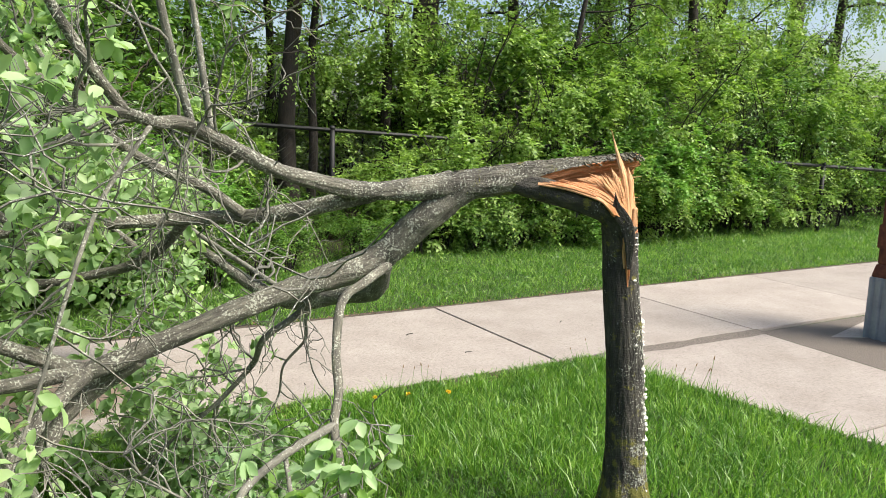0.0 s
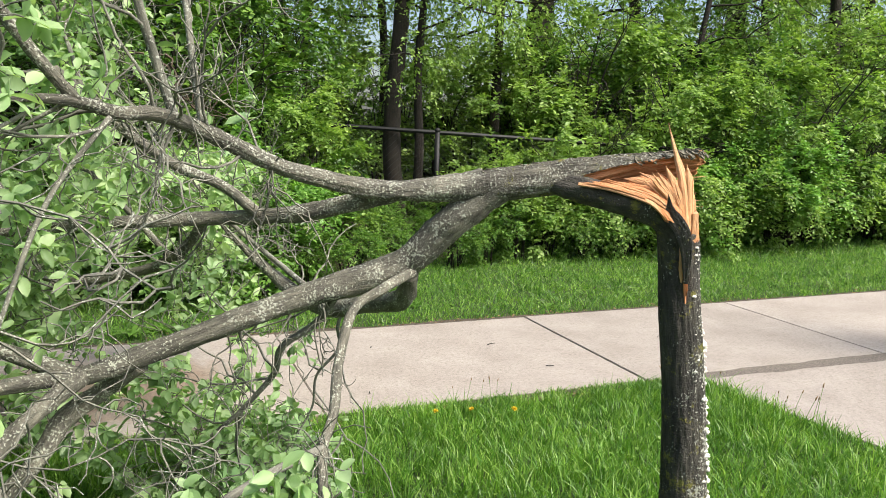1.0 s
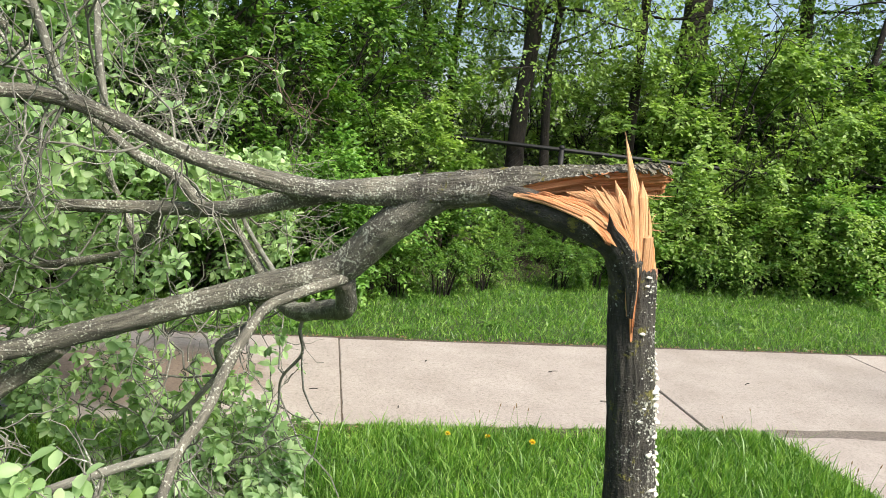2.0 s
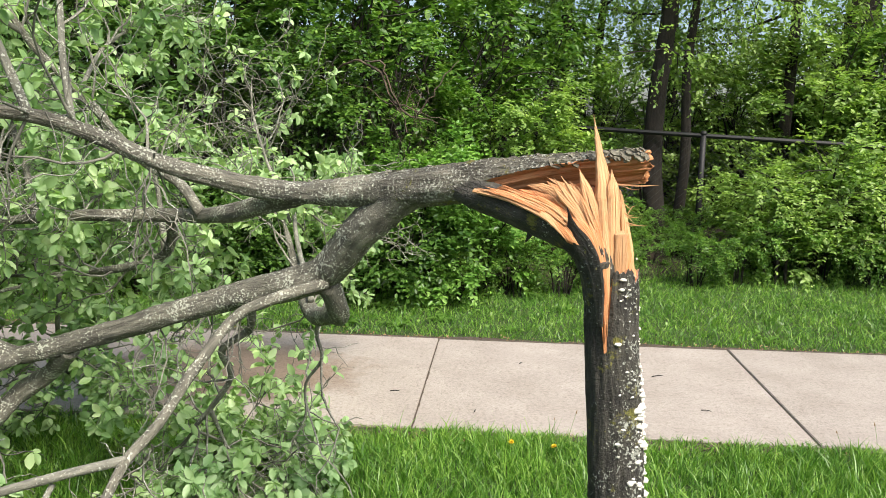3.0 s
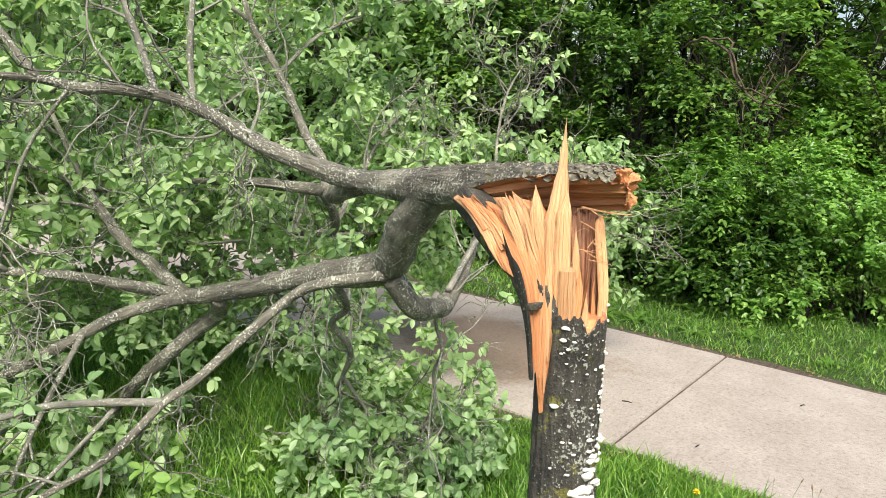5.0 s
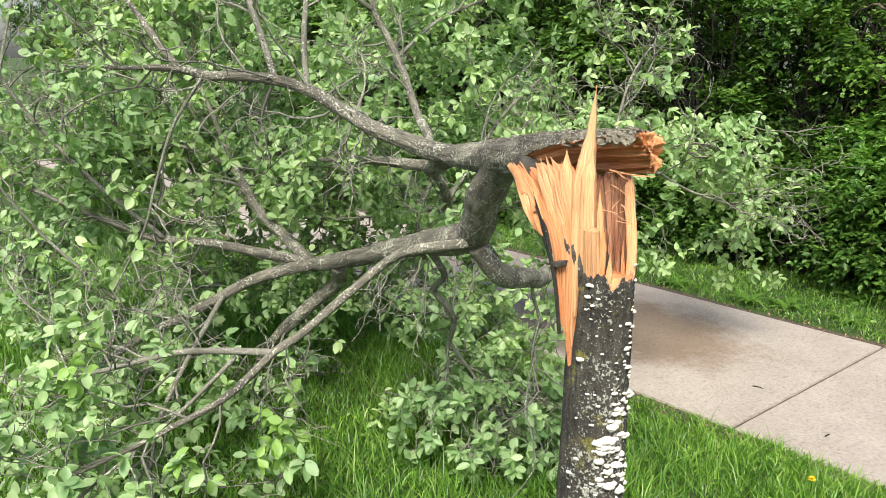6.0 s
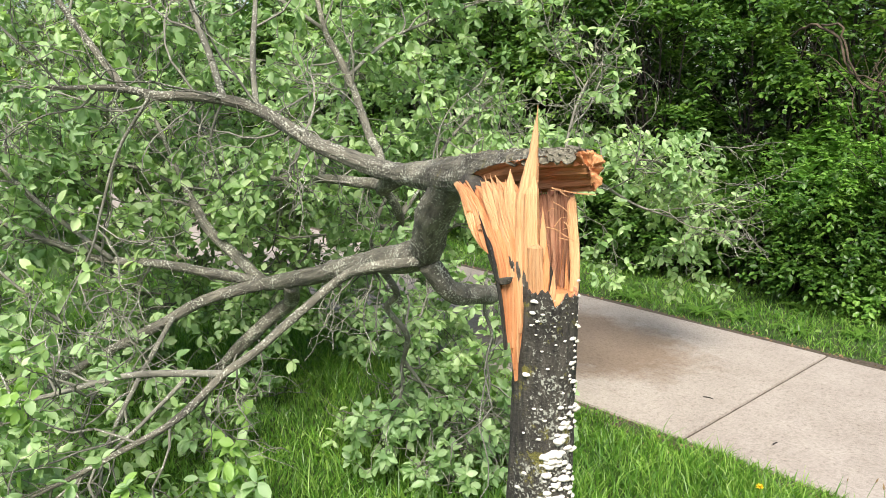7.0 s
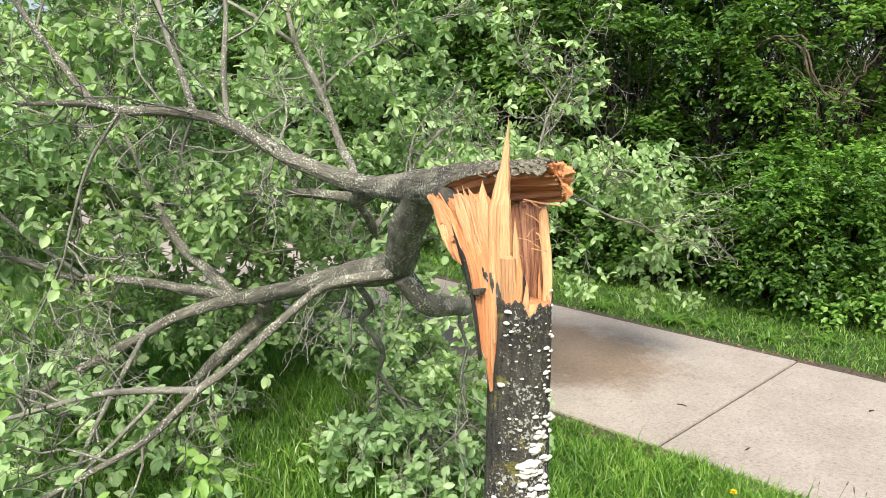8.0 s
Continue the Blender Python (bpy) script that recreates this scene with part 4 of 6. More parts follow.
# limbs of the fallen crown: path, radii, how many side branches, share of leaves
CROWN_LIMBS = [
    ("limb", [(0.12, -1.58, 1.29), (-0.16, -1.53, 1.275), (-0.45, -1.58, 1.335), (-0.69, -1.655, 1.44), (-0.8, -1.79, 1.478), (-0.88, -1.89, 1.478), (-0.97, -1.98, 1.5), (-1.1, -2.15, 1.5)], [0.05, 0.031, 0.026, 0.022, 0.019, 0.017, 0.012, 0.005], 13, 0.35),
    ("limb", [(0.17, -1.6, 1.29), (0.04, -1.545, 1.18), (-0.1, -1.468, 1.035), (-0.34, -1.45, 0.965), (-0.546, -1.435, 0.9), (-0.72, -1.435, 0.842), (-1.0, -1.455, 0.762), (-1.08, -1.48, 0.77)], [0.05, 0.05, 0.047, 0.039, 0.035, 0.032, 0.03, 0.026], 0, 0.8),
    ("limb", [(-0.14, -1.52, 1.27), (-0.4, -1.37, 1.19), (-0.65, -1.17, 1.156), (-0.98, -1.18, 1.148), (-1.2, -1.11, 1.12), (-1.6, -1.05, 1.08), (-2.0, -1.05, 1.1)], [0.032, 0.025, 0.022, 0.017, 0.014, 0.009, 0.004], 9, 0.9),
    ("branch", [(-0.5, -1.3, 1.18), (-0.6, -1.215, 1.262), (-0.74, -1.15, 1.325), (-0.88, -1.088, 1.425), (-0.93, -1.075, 1.485), (-1.08, -1.03, 1.61), (-1.2, -1.02, 1.735), (-1.4, -0.95, 2.0)], [0.018, 0.017, 0.016, 0.015, 0.015, 0.013, 0.01, 0.004], 8, 0.9),
    ("branch", [(-0.655, -1.16, 1.15), (-0.7, -1.06, 1.06), (-0.78, -0.97, 0.98), (-0.95, -0.85, 0.92), (-1.3, -0.7, 0.85), (-1.7, -0.55, 0.8)], [0.018, 0.017, 0.016, 0.013, 0.009, 0.004], 8, 0.95),
    ("branch", [(-0.07, -1.47, 1.01), (-0.06, -1.38, 0.91), (-0.11, -1.22, 0.86), (-0.25, -0.95, 0.8), (-0.4, -0.6, 0.9), (-0.55, -0.25, 1.05)], [0.032, 0.033, 0.03, 0.025, 0.015, 0.005], 7, 0.95),
    ("branch", [(-0.07, -1.5, 1.02), (-0.2, -1.6, 0.99), (-0.29, -1.63, 0.942), (-0.36, -1.75, 0.83), (-0.4, -1.865, 0.737), (-0.445, -1.942, 0.676), (-0.463, -2.025, 0.607), (-0.485, -2.1, 0.55), (-0.535, -2.18, 0.5), (-0.6, -2.32, 0.43), (-0.68, -2.5, 0.35)], [0.017, 0.0155, 0.0145, 0.014, 0.0135, 0.0125, 0.0115, 0.01, 0.0085, 0.006, 0.003], 8, 0.9),
    ("branch", [(-0.445, -1.942, 0.676), (-0.59, -1.998, 0.652), (-0.74, -2.11, 0.63), (-0.82, -2.23, 0.6), (-0.95, -2.34, 0.55), (-1.12, -2.5, 0.52)], [0.012, 0.011, 0.009, 0.007, 0.003], 7, 0.9),
    ("branch", [(-1.02, -1.46, 0.765), (-1.18, -1.49, 0.85), (-1.336, -1.52, 0.94), (-1.64, -1.46, 1.065), (-1.95, -1.4, 1.25)], [0.024, 0.021, 0.019, 0.014, 0.006], 8, 0.9),
    ("branch", [(-1.02, -1.46, 0.765), (-1.15, -1.58, 0.79), (-1.33, -1.72, 0.82), (-1.6, -1.9, 0.83), (-1.9, -2.05, 0.9)], [0.022, 0.019, 0.016, 0.012, 0.005], 8, 0.7),
    ("branch", [(-1.0, -1.455, 0.765), (-1.137, -1.64, 0.703), (-1.25, -1.8, 0.6), (-1.4, -2.05, 0.45), (-1.55, -2.3, 0.25)], [0.024, 0.021, 0.018, 0.013, 0.005], 8, 0.7),
    ("branch", [(-0.86, -1.44, 0.78), (-0.97, -1.37, 0.68), (-1.07, -1.38, 0.61), (-1.13, -1.44, 0.53), (-1.3, -1.5, 0.36), (-1.5, -1.5, 0.15)], [0.028, 0.028, 0.027, 0.025, 0.02, 0.01], 6, 0.8),
    ("branch", [(-0.76, -1.73, 1.465), (-0.8, -1.75, 1.6), (-0.84, -1.78, 1.75), (-0.9, -1.8, 2.05)], [0.012, 0.011, 0.009, 0.004], 3, 0.4),
    ("branch", [(-0.69, -1.655, 1.44), (-0.71, -1.65, 1.6), (-0.73, -1.62, 1.8), (-0.78, -1.6, 2.05)], [0.01, 0.009, 0.007, 0.003], 3, 0.4),
    ("branch", [(-0.96, -1.97, 1.5), (-1.05, -2.02, 1.62), (-1.15, -2.1, 1.8), (-1.2, -2.2, 2.05)], [0.013, 0.011, 0.009, 0.004], 5, 0.25),
    ("branch", [(-0.9, -1.92, 1.47), (-1.02, -1.98, 1.3), (-1.1, -2.02, 1.1), (-1.15, -2.05, 0.95), (-1.25, -2.15, 0.7)], [0.006, 0.0055, 0.005, 0.004, 0.002], 6, 0.3),
    ("branch", [(-0.75, -1.0, 1.0), (-0.9, -0.7, 1.15), (-1.05, -0.4, 1.3), (-1.1, -0.1, 1.45)], [0.013, 0.01, 0.008, 0.003], 7, 0.95),
    ("branch", [(-1.15, -1.1, 1.12), (-1.35, -0.85, 1.35), (-1.6, -0.6, 1.6), (-1.8, -0.4, 1.9)], [0.013, 0.011, 0.008, 0.003], 8, 0.95),
    ("branch", [(-0.3, -1.45, 0.94), (-0.34, -1.36, 0.84), (-0.44, -1.32, 0.76), (-0.45, -1.22, 0.64), (-0.55, -1.15, 0.5), (-0.62, -1.1, 0.42), (-0.75, -0.95, 0.25)], [0.012, 0.011, 0.008, 0.004], 9, 0.8),
    ("branch", [(-0.25, -0.95, 0.84), (-0.45, -0.4, 1.0), (-0.58, 0.1, 1.12), (-0.6, 0.5, 1.15), (-0.6, 0.9, 1.05)], [0.012, 0.01, 0.008, 0.006, 0.003], 12, 1.0),
    ("branch", [(-0.55, 0.0, 1.1), (-0.5, 0.3, 0.95), (-0.42, 0.6, 0.85), (-0.4, 0.8, 0.75)], [0.007, 0.006, 0.005, 0.003], 5, 1.0),
    ("branch", [(-0.5, -0.3, 1.03), (-0.7, 0.0, 1.3), (-0.85, 0.3, 1.5), (-0.95, 0.6, 1.65)], [0.008, 0.007, 0.006, 0.003], 9, 1.0),
    ("branch", [(-0.16, -1.12, 0.87), (-0.2, -1.08, 0.76), (-0.19, -1.05, 0.66), (-0.26, -1.0, 0.55), (-0.27, -0.97, 0.42), (-0.33, -0.95, 0.3)], [0.007, 0.006, 0.005, 0.003], 5, 0.3),
    ("branch", [(-0.55, -1.15, 0.5), (-0.55, -1.0, 0.3), (-0.5, -0.97, 0.18), (-0.42, -0.97, 0.12)], [0.008, 0.006, 0.005, 0.003], 9, 1.0),
    ("branch", [(-0.65, -1.05, 0.38), (-0.6, -0.85, 0.25), (-0.5, -0.7, 0.15)], [0.006, 0.005, 0.003], 8, 1.0),
    ("branch", [(-1.6, -1.06, 1.08), (-1.9, -0.8, 1.2), (-2.2, -0.5, 1.3), (-2.5, -0.2, 1.5)], [0.011, 0.009, 0.007, 0.003], 10, 1.0),
    ("branch", [(-1.3, -0.7, 0.85), (-1.5, -0.4, 1.0), (-1.7, 0.0, 1.1), (-1.9, 0.35, 1.2)], [0.011, 0.009, 0.007, 0.003], 10, 1.0),
    ("branch", [(-1.3, -0.72, 0.85), (-1.4, -0.6, 0.6), (-1.5, -0.4, 0.4), (-1.6, -0.2, 0.25)], [0.01, 0.009, 0.007, 0.003], 9, 1.0),
    ("branch", [(-1.64, -1.46, 1.065), (-1.9, -1.2, 1.0), (-2.2, -1.0, 0.9), (-2.5, -0.8, 0.85)], [0.011, 0.009, 0.007, 0.003], 10, 1.0),
    ("branch", [(-1.7, -1.45, 1.1), (-1.9, -1.5, 1.45), (-2.1, -1.5, 1.7), (-2.3, -1.4, 2.0)], [0.011, 0.009, 0.007, 0.003], 10, 0.95),
    ("branch", [(-1.6, -1.9, 0.83), (-1.8, -1.7, 0.65), (-2.0, -1.5, 0.5), (-2.2, -1.3, 0.35)], [0.011, 0.009, 0.007, 0.003], 9, 0.95),
    ("branch", [(-1.5, -1.85, 0.83), (-1.6, -2.1, 1.1), (-1.7, -2.3, 1.4), (-1.75, -2.4, 1.7)], [0.01, 0.009, 0.007, 0.003], 8, 0.6),
    ("branch", [(-1.2, -1.02, 1.735), (-1.4, -1.2, 1.9), (-1.6, -1.4, 2.0), (-1.8, -1.5, 2.2)], [0.009, 0.008, 0.006, 0.003], 8, 0.95),
    ("branch", [(-1.0, -1.05, 1.55), (-1.05, -0.8, 1.7), (-1.1, -0.5, 1.8), (-1.1, -0.2, 1.9)], [0.008, 0.007, 0.006, 0.003], 8, 1.0),
    ("branch", [(-1.2, -1.75, 0.64), (-1.1, -1.95, 0.45), (-1.0, -2.1, 0.3), (-0.85, -2.2, 0.2)], [0.01, 0.009, 0.007, 0.003], 8, 0.9),
    ("branch", [(-0.6, -1.99, 0.63), (-0.62, -2.15, 0.5), (-0.6, -2.35, 0.4), (-0.55, -2.5, 0.35)], [0.007, 0.006, 0.005, 0.003], 6, 0.9),
    ("branch", [(-1.0, -0.82, 0.9), (-1.1, -0.5, 0.85), (-1.25, -0.2, 0.8), (-1.4, 0.1, 0.8)], [0.009, 0.008, 0.006, 0.003], 11, 1.0),
    ("branch", [(-1.5, -1.06, 1.09), (-1.7, -0.95, 0.9), (-1.85, -0.85, 0.75), (-2.0, -0.7, 0.65)], [0.009, 0.008, 0.006, 0.003], 11, 1.0),
    ("branch", [(-1.64, -1.46, 1.065), (-1.9, -1.6, 1.15), (-2.2, -1.7, 1.1), (-2.5, -1.75, 1.05)], [0.009, 0.008, 0.006, 0.003], 11, 1.0),
    ("branch", [(-1.6, -1.9, 0.83), (-2.0, -2.2, 1.0), (-2.4, -2.4, 1.2), (-2.8, -2.5, 1.5)], [0.011, 0.009, 0.007, 0.003], 11, 1.0),
    ("branch", [(-1.95, -1.4, 1.25), (-2.4, -1.5, 1.4), (-2.7, -1.55, 1.5), (-3.0, -1.6, 1.7)], [0.01, 0.009, 0.007, 0.003], 11, 1.0),
    ("branch", [(-1.9, -2.05, 0.9), (-2.2, -2.1, 0.75), (-2.5, -2.1, 0.6), (-2.8, -2.1, 0.45)], [0.01, 0.009, 0.007, 0.003], 10, 1.0),
    ("branch", [(-2.0, -1.05, 1.1), (-2.4, -1.0, 1.3), (-2.8, -0.9, 1.6), (-3.1, -0.8, 1.9)], [0.009, 0.008, 0.006, 0.003], 11, 1.0),
    ("branch", [(-2.2, -2.3, 1.1), (-2.3, -2.2, 1.5), (-2.4, -2.1, 1.8), (-2.5, -2.0, 2.1)], [0.007, 0.006, 0.005, 0.003], 9, 1.0),
    ("branch", [(-1.2, -2.15, 0.7), (-1.25, -2.35, 0.95), (-1.27, -2.5, 1.2), (-1.27, -2.62, 1.5)], [0.006, 0.005, 0.004, 0.002], 4, 0.6),
    ("branch", [(-1.5, -1.48, 1.0), (-1.65, -1.55, 1.02), (-1.85, -1.62, 0.98), (-2.05, -1.6, 0.9)], [0.007, 0.006, 0.005, 0.003], 9, 1.0),
    ("branch", [(-1.3, -0.72, 0.85), (-1.5, -0.85, 0.8), (-1.75, -0.95, 0.76), (-2.0, -1.05, 0.75)], [0.007, 0.006, 0.005, 0.003], 9, 1.0),
    ("branch", [(-1.6, -1.9, 0.83), (-1.75, -1.9, 0.98), (-1.9, -1.88, 1.08), (-2.1, -1.85, 1.15)], [0.007, 0.006, 0.005, 0.003], 9, 1.0)
]
# where dead twigs hang: place, length, how many
TASSELS = [((-0.5, -1.6, 1.33), 0.32, 6), ((-0.8, -1.79, 1.45), 0.4, 4), ((-0.75, -1.15, 1.14), 0.3, 5), ((-0.35, -1.44, 0.93), 0.36, 4), ((-0.45, -1.44, 0.9), 0.3, 3), ((-0.6, -1.44, 0.85), 0.34, 4), ((-0.43, -1.92, 0.68), 0.25, 4)]
leaf_pos, leaf_way = [], []
twigs = Sheaf()


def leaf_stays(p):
    """Thins the fallen crown's leaves to fit the camera's view: none on the bare inner limbs or the dead near side,
    many behind and below.
    """
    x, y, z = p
    # a gap under the boughs, cut along the camera's sight line to the lawn
    run = min(1.0, max(0.0, (0.52 - z) / 0.52))
    if z < 0.6 and abs(x + 0.45 + 1.05 * run) < 0.22 and abs(y + 1.55 - 0.7 * run) < 0.24:
        return False
    # high leaves are thinned where the camera looks past the crown
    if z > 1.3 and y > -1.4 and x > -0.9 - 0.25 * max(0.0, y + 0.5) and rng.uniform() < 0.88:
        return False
    if y < -2.6 - abs(rng.normal(0, 0.16)) or (y < -2.3 and z > 0.9 and x > -1.2):
        return False
    if y < -1.5:
        if x > -1.0:
            return (z < 0.46 and rng.uniform() < 0.62) or (y < -2.15 and -0.78 < x < -0.38 and z < 0.95 and rng.uniform() < 0.75)
        if z > 1.25:
            return rng.uniform() < 0.42
        if x < -1.1 and y < -2.2:
            return rng.uniform() < 0.7
        return (z < 0.6 and rng.uniform() < 0.6) or rng.uniform() < (0.8 if x < -1.45 else 0.16)
    if y < -0.5:
        if x > -0.45:
            return (z < 0.32 and rng.uniform() < 0.7) or (z < 0.75 and rng.uniform() < 0.22)
        if x > -0.85 and z > 0.6:
            return rng.uniform() < 0.45
        return x < -0.3 and rng.uniform() < 0.92
    return x < -0.3


def unit(v):
    return v / (np.linalg.norm(v) + 1e-9)


def bent(start, way, length, wobble, sag, steps=6):
    p, d, out = np.array(start, float), unit(np.array(way, float)), []
    for _ in range(steps + 1):
        out.append(p.copy())
        d = unit(d + rng.normal(0, wobble, 3) + np.array([0, 0, sag]))
        p = p + d * length / steps
        if p[2] < 0.05:
            p[2] = 0.05
            d[2] = abs(d[2]) * 0.5
    return np.array(out)


def leafy_twig(start, way, length, share):
    if start[0] > -0.26 and -1.45 < start[1] < -0.2:
        return
    p = bent(start, way, length, 0.4, rng.uniform(-0.06, 0.1), 6)
    twigs.tube(p, [0.0022, 0.001], 4, 0, False)
    if rng.uniform() < 0.6:
        q = bent(p[3], p[4] - p[3] + rng.normal(0, 0.03, 3), length * 0.6, 0.35, 0.02, 4)
        twigs.tube(q, [0.0017, 0.0009], 4, 0, False)
        ends = [p, q]
    else:
        ends = [p]
    if rng.uniform() > share:
        return
    for e in ends:
        axis = unit(e[-1] - e[-2])
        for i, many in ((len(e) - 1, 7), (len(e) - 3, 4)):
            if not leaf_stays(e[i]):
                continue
            turn = rng.uniform(0, 6.3)
            u = unit(np.cross(axis, (0.3, 0.2, 1.0)))
            w = np.cross(axis, u)
            for k in range(many):
                a = turn + 2.4 * k
                leaf_pos.append(e[i] + rng.normal(0, 0.004, 3))
                leaf_way.append(axis * rng.uniform(0.2, 0.7) + u * math.cos(a) + w * math.sin(a) + rng.normal(0, 0.18, 3) + np.array([-0.1, 0.05, -0.15]))



for kind, pts, radii, count, share in CROWN_LIMBS:
    p = spline(pts, 0.012 if radii[0] > 0.02 else 0.02)
    sh = Sheaf()
    big = radii[0] > 0.02
    sh.tube(p, radii, 28 if big else 10, 0.17 if big else 0.14)
    tree_part(kind, sh.mesh(kind, BARK_LIMB if radii[0] > 0.012 else BARK_TWIG), "grey-brown speckled limb" if kind == "limb" else "")
    k = len(p)
    for c in range(count):
        i = int(k * (0.35 + 0.63 * (c + rng.uniform(0, 1)) / count))
        i = min(i, k - 2)
        # the side towards the standing trunk is bare
        if not big and p[i][0] > -0.42 and p[i][1] < -1.5 and p[i][2] > 0.4:
            continue
        tan = unit(p[i + 1] - p[i])
        side = unit(np.cross(tan, rng.normal(0, 1, 3)))
        way = tan * 0.7 + side * 0.9 + np.array([0, 0, 0.15])
        sub = bent(p[i], way, rng.uniform(0.3, 0.6), 0.27, 0.03, 8)
        r = min(0.0046, float(np.interp(i / k, np.linspace(0, 1, len(radii)), radii)) * 0.7)
        twigs.tube(sub, [r, 0.0018], 5, 0, False)
        for m in range(2, 9):
            for _ in range(2 if m > 4 else 1):
                d = unit(sub[min(m, 8)] - sub[m - 1])
                leafy_twig(sub[m], d * 0.6 + rng.normal(0, 0.6, 3), rng.uniform(0.1, 0.24), share)
    for m in range(6):
        d = unit(p[-1] - p[-3])
        leafy_twig(p[-1 - m], d + rng.normal(0, 0.5, 3), rng.uniform(0.12, 0.25), share)
# tassels of dead twigs hanging from the bare limbs
for start, drop, count in TASSELS:
    for _ in range(count):
        q = bent(np.array(start) + rng.normal(0, 0.02, 3), (rng.normal(0, 0.35), rng.normal(0, 0.35), -1), drop * rng.uniform(0.6, 1.1), 0.42, -0.22, 9)
        twigs.tube(q, [0.003, 0.0013], 5, 0, False)
        for m in (3, 5, 6, 7, 8):
            r = bent(q[m], rng.normal(0, 1, 3) + (0, 0, -0.3), rng.uniform(0.04, 0.11), 0.5, -0.05, 5)
            twigs.tube(r, [0.0018, 0.0009], 4, 0, False)
tree_part("twig_tangle", twigs.mesh("twig_tangle", BARK_TWIG), "tangle of thin bare grey twigs", "stuff")

leaf_pos, leaf_way = np.array(leaf_pos), np.array(leaf_way)
leaf_way[:, 2] -= np.where(leaf_pos[:, 1] < -1.9, 0.45, 0.1)
ln = rng.uniform(0.8, 1.35, len(leaf_pos)) * np.where(leaf_pos[:, 1] < -2.1, 0.04, np.where(leaf_pos[:, 1] < -1.4, 0.046, 0.042))
wd = ln * rng.uniform(0.46, 0.66, len(leaf_pos))
upv = rng.normal(0, 0.5, (len(leaf_pos), 3)) + np.array([0.1, -0.2, 0.9])
# the nearest leaves are parts of their own
near = np.where((leaf_pos[:, 0] > -0.9) & (leaf_pos[:, 1] < -1.75) & (leaf_pos[:, 2] < 0.85))[0][:240]
rest = np.setdiff1d(np.arange(len(leaf_pos)), near)
tree_part("leaves", leaf_mesh("leaves", leaf_pos[rest], leaf_way[rest], upv[rest], ln[rest], wd[rest], LEAF), "soft pale green oval leaves", "stuff")
LEAF_ONE = mat_leaf("leaf_single", (0.22, 0.4, 0.1), (0.27, 0.45, 0.12), (0.34, 0.5, 0.17), 0.38)
forms = [leaf_mesh("leaf", [(0, 0, 0)], [(1, 0, 0)], [(0, 0.2 * s, 1)], [0.05], [0.05 * w], LEAF_ONE) for s, w in ((1, 0.55), (-1, 0.62), (0.5, 0.66))]
for c, i in enumerate(near):
    ob = tree_part("leaf", forms[c % 3])
    x = Vector(unit(leaf_way[i]))
    z = Vector(upv[i])
    y = z.cross(x).normalized()
    z = x.cross(y)
    m = Matrix((x, y, z)).transposed().to_4x4()
    m.translation = Vector(leaf_pos[i])
    ob.matrix_basis = m @ Matrix.Scale(ln[i] / 0.05, 4)

# bracket fungi up the bark
brackets = []
for s in range(6):
    n = 9
    V = [(0.0, 0.0, 0.007)]
    for lift, grow in ((0.0055, 0.6), (0.0015, 1.0), (-0.0025, 0.92)):
        for j in range(n):
            a = -math.pi / 2 + math.pi * j / (n - 1)
            r = 0.011 * grow * (1 + 0.45 * noise.noise(Vector((a * 1.9, s * 7.7, 0))))
            V.append((r * math.cos(a) * 0.85, r * math.sin(a) * 1.15, lift + 0.002 * noise.noise(Vector((a * 3, s * 3.3, grow)))))
    F = [(0, 1 + j, 2 + j) for j in range(n - 1)]
    for b in (0, n):
        F += [(1 + b + j, 1 + b + n + j, 2 + b + n + j, 2 + b + j) for j in range(n - 1)]
    F.append(tuple(1 + 2 * n + j for j in reversed(range(n))))
    brackets.append(mesh_np("bracket_fungus", V, F, FUNGUS))
COLONIES = [(0.88, -8), (0.84, -38), (0.79, -24), (0.76, 5), (0.74, -45), (0.7, -12), (0.66, -32), (0.6, 0), (0.55, -22), (0.5, -35), (0.44, -8), (0.36, -28), (0.28, -5), (1.0, 12), (1.08, 20), (0.93, 18), (1.09, -70), (0.72, 15)]
for i in range(298):
    cz, cd = COLONIES[int(rng.integers(0, len(COLONIES)))]
    z, deg = cz + rng.normal(0, 0.035), cd + rng.normal(0, 12)
    loose = rng.uniform() < 0.24
    if loose:
        z, deg = rng.uniform(0.2, 1.14), rng.uniform(-98, 45)
    a = math.radians(deg)
    x, y = trunk_axis(z)
    r = trunk_radius(z) * 0.985
    ob = tree_part("bracket_fungus", brackets[i % 6], parent=trunk)
    k = min(1.15, 0.28 + rng.gamma(1.9, 0.22)) * (0.6 if z > 0.93 or loose else 1.0)
    ob.matrix_basis = Matrix.Translation((x + math.cos(a) * r, y + math.sin(a) * r, z)) @ Matrix.Rotation(a + rng.normal(0, 0.2), 4, "Z") @ Matrix.Rotation(rng.normal(0.1, 0.25), 4, "Y") @ Matrix.Scale(k, 4)

# ---- shrubs and woods ----


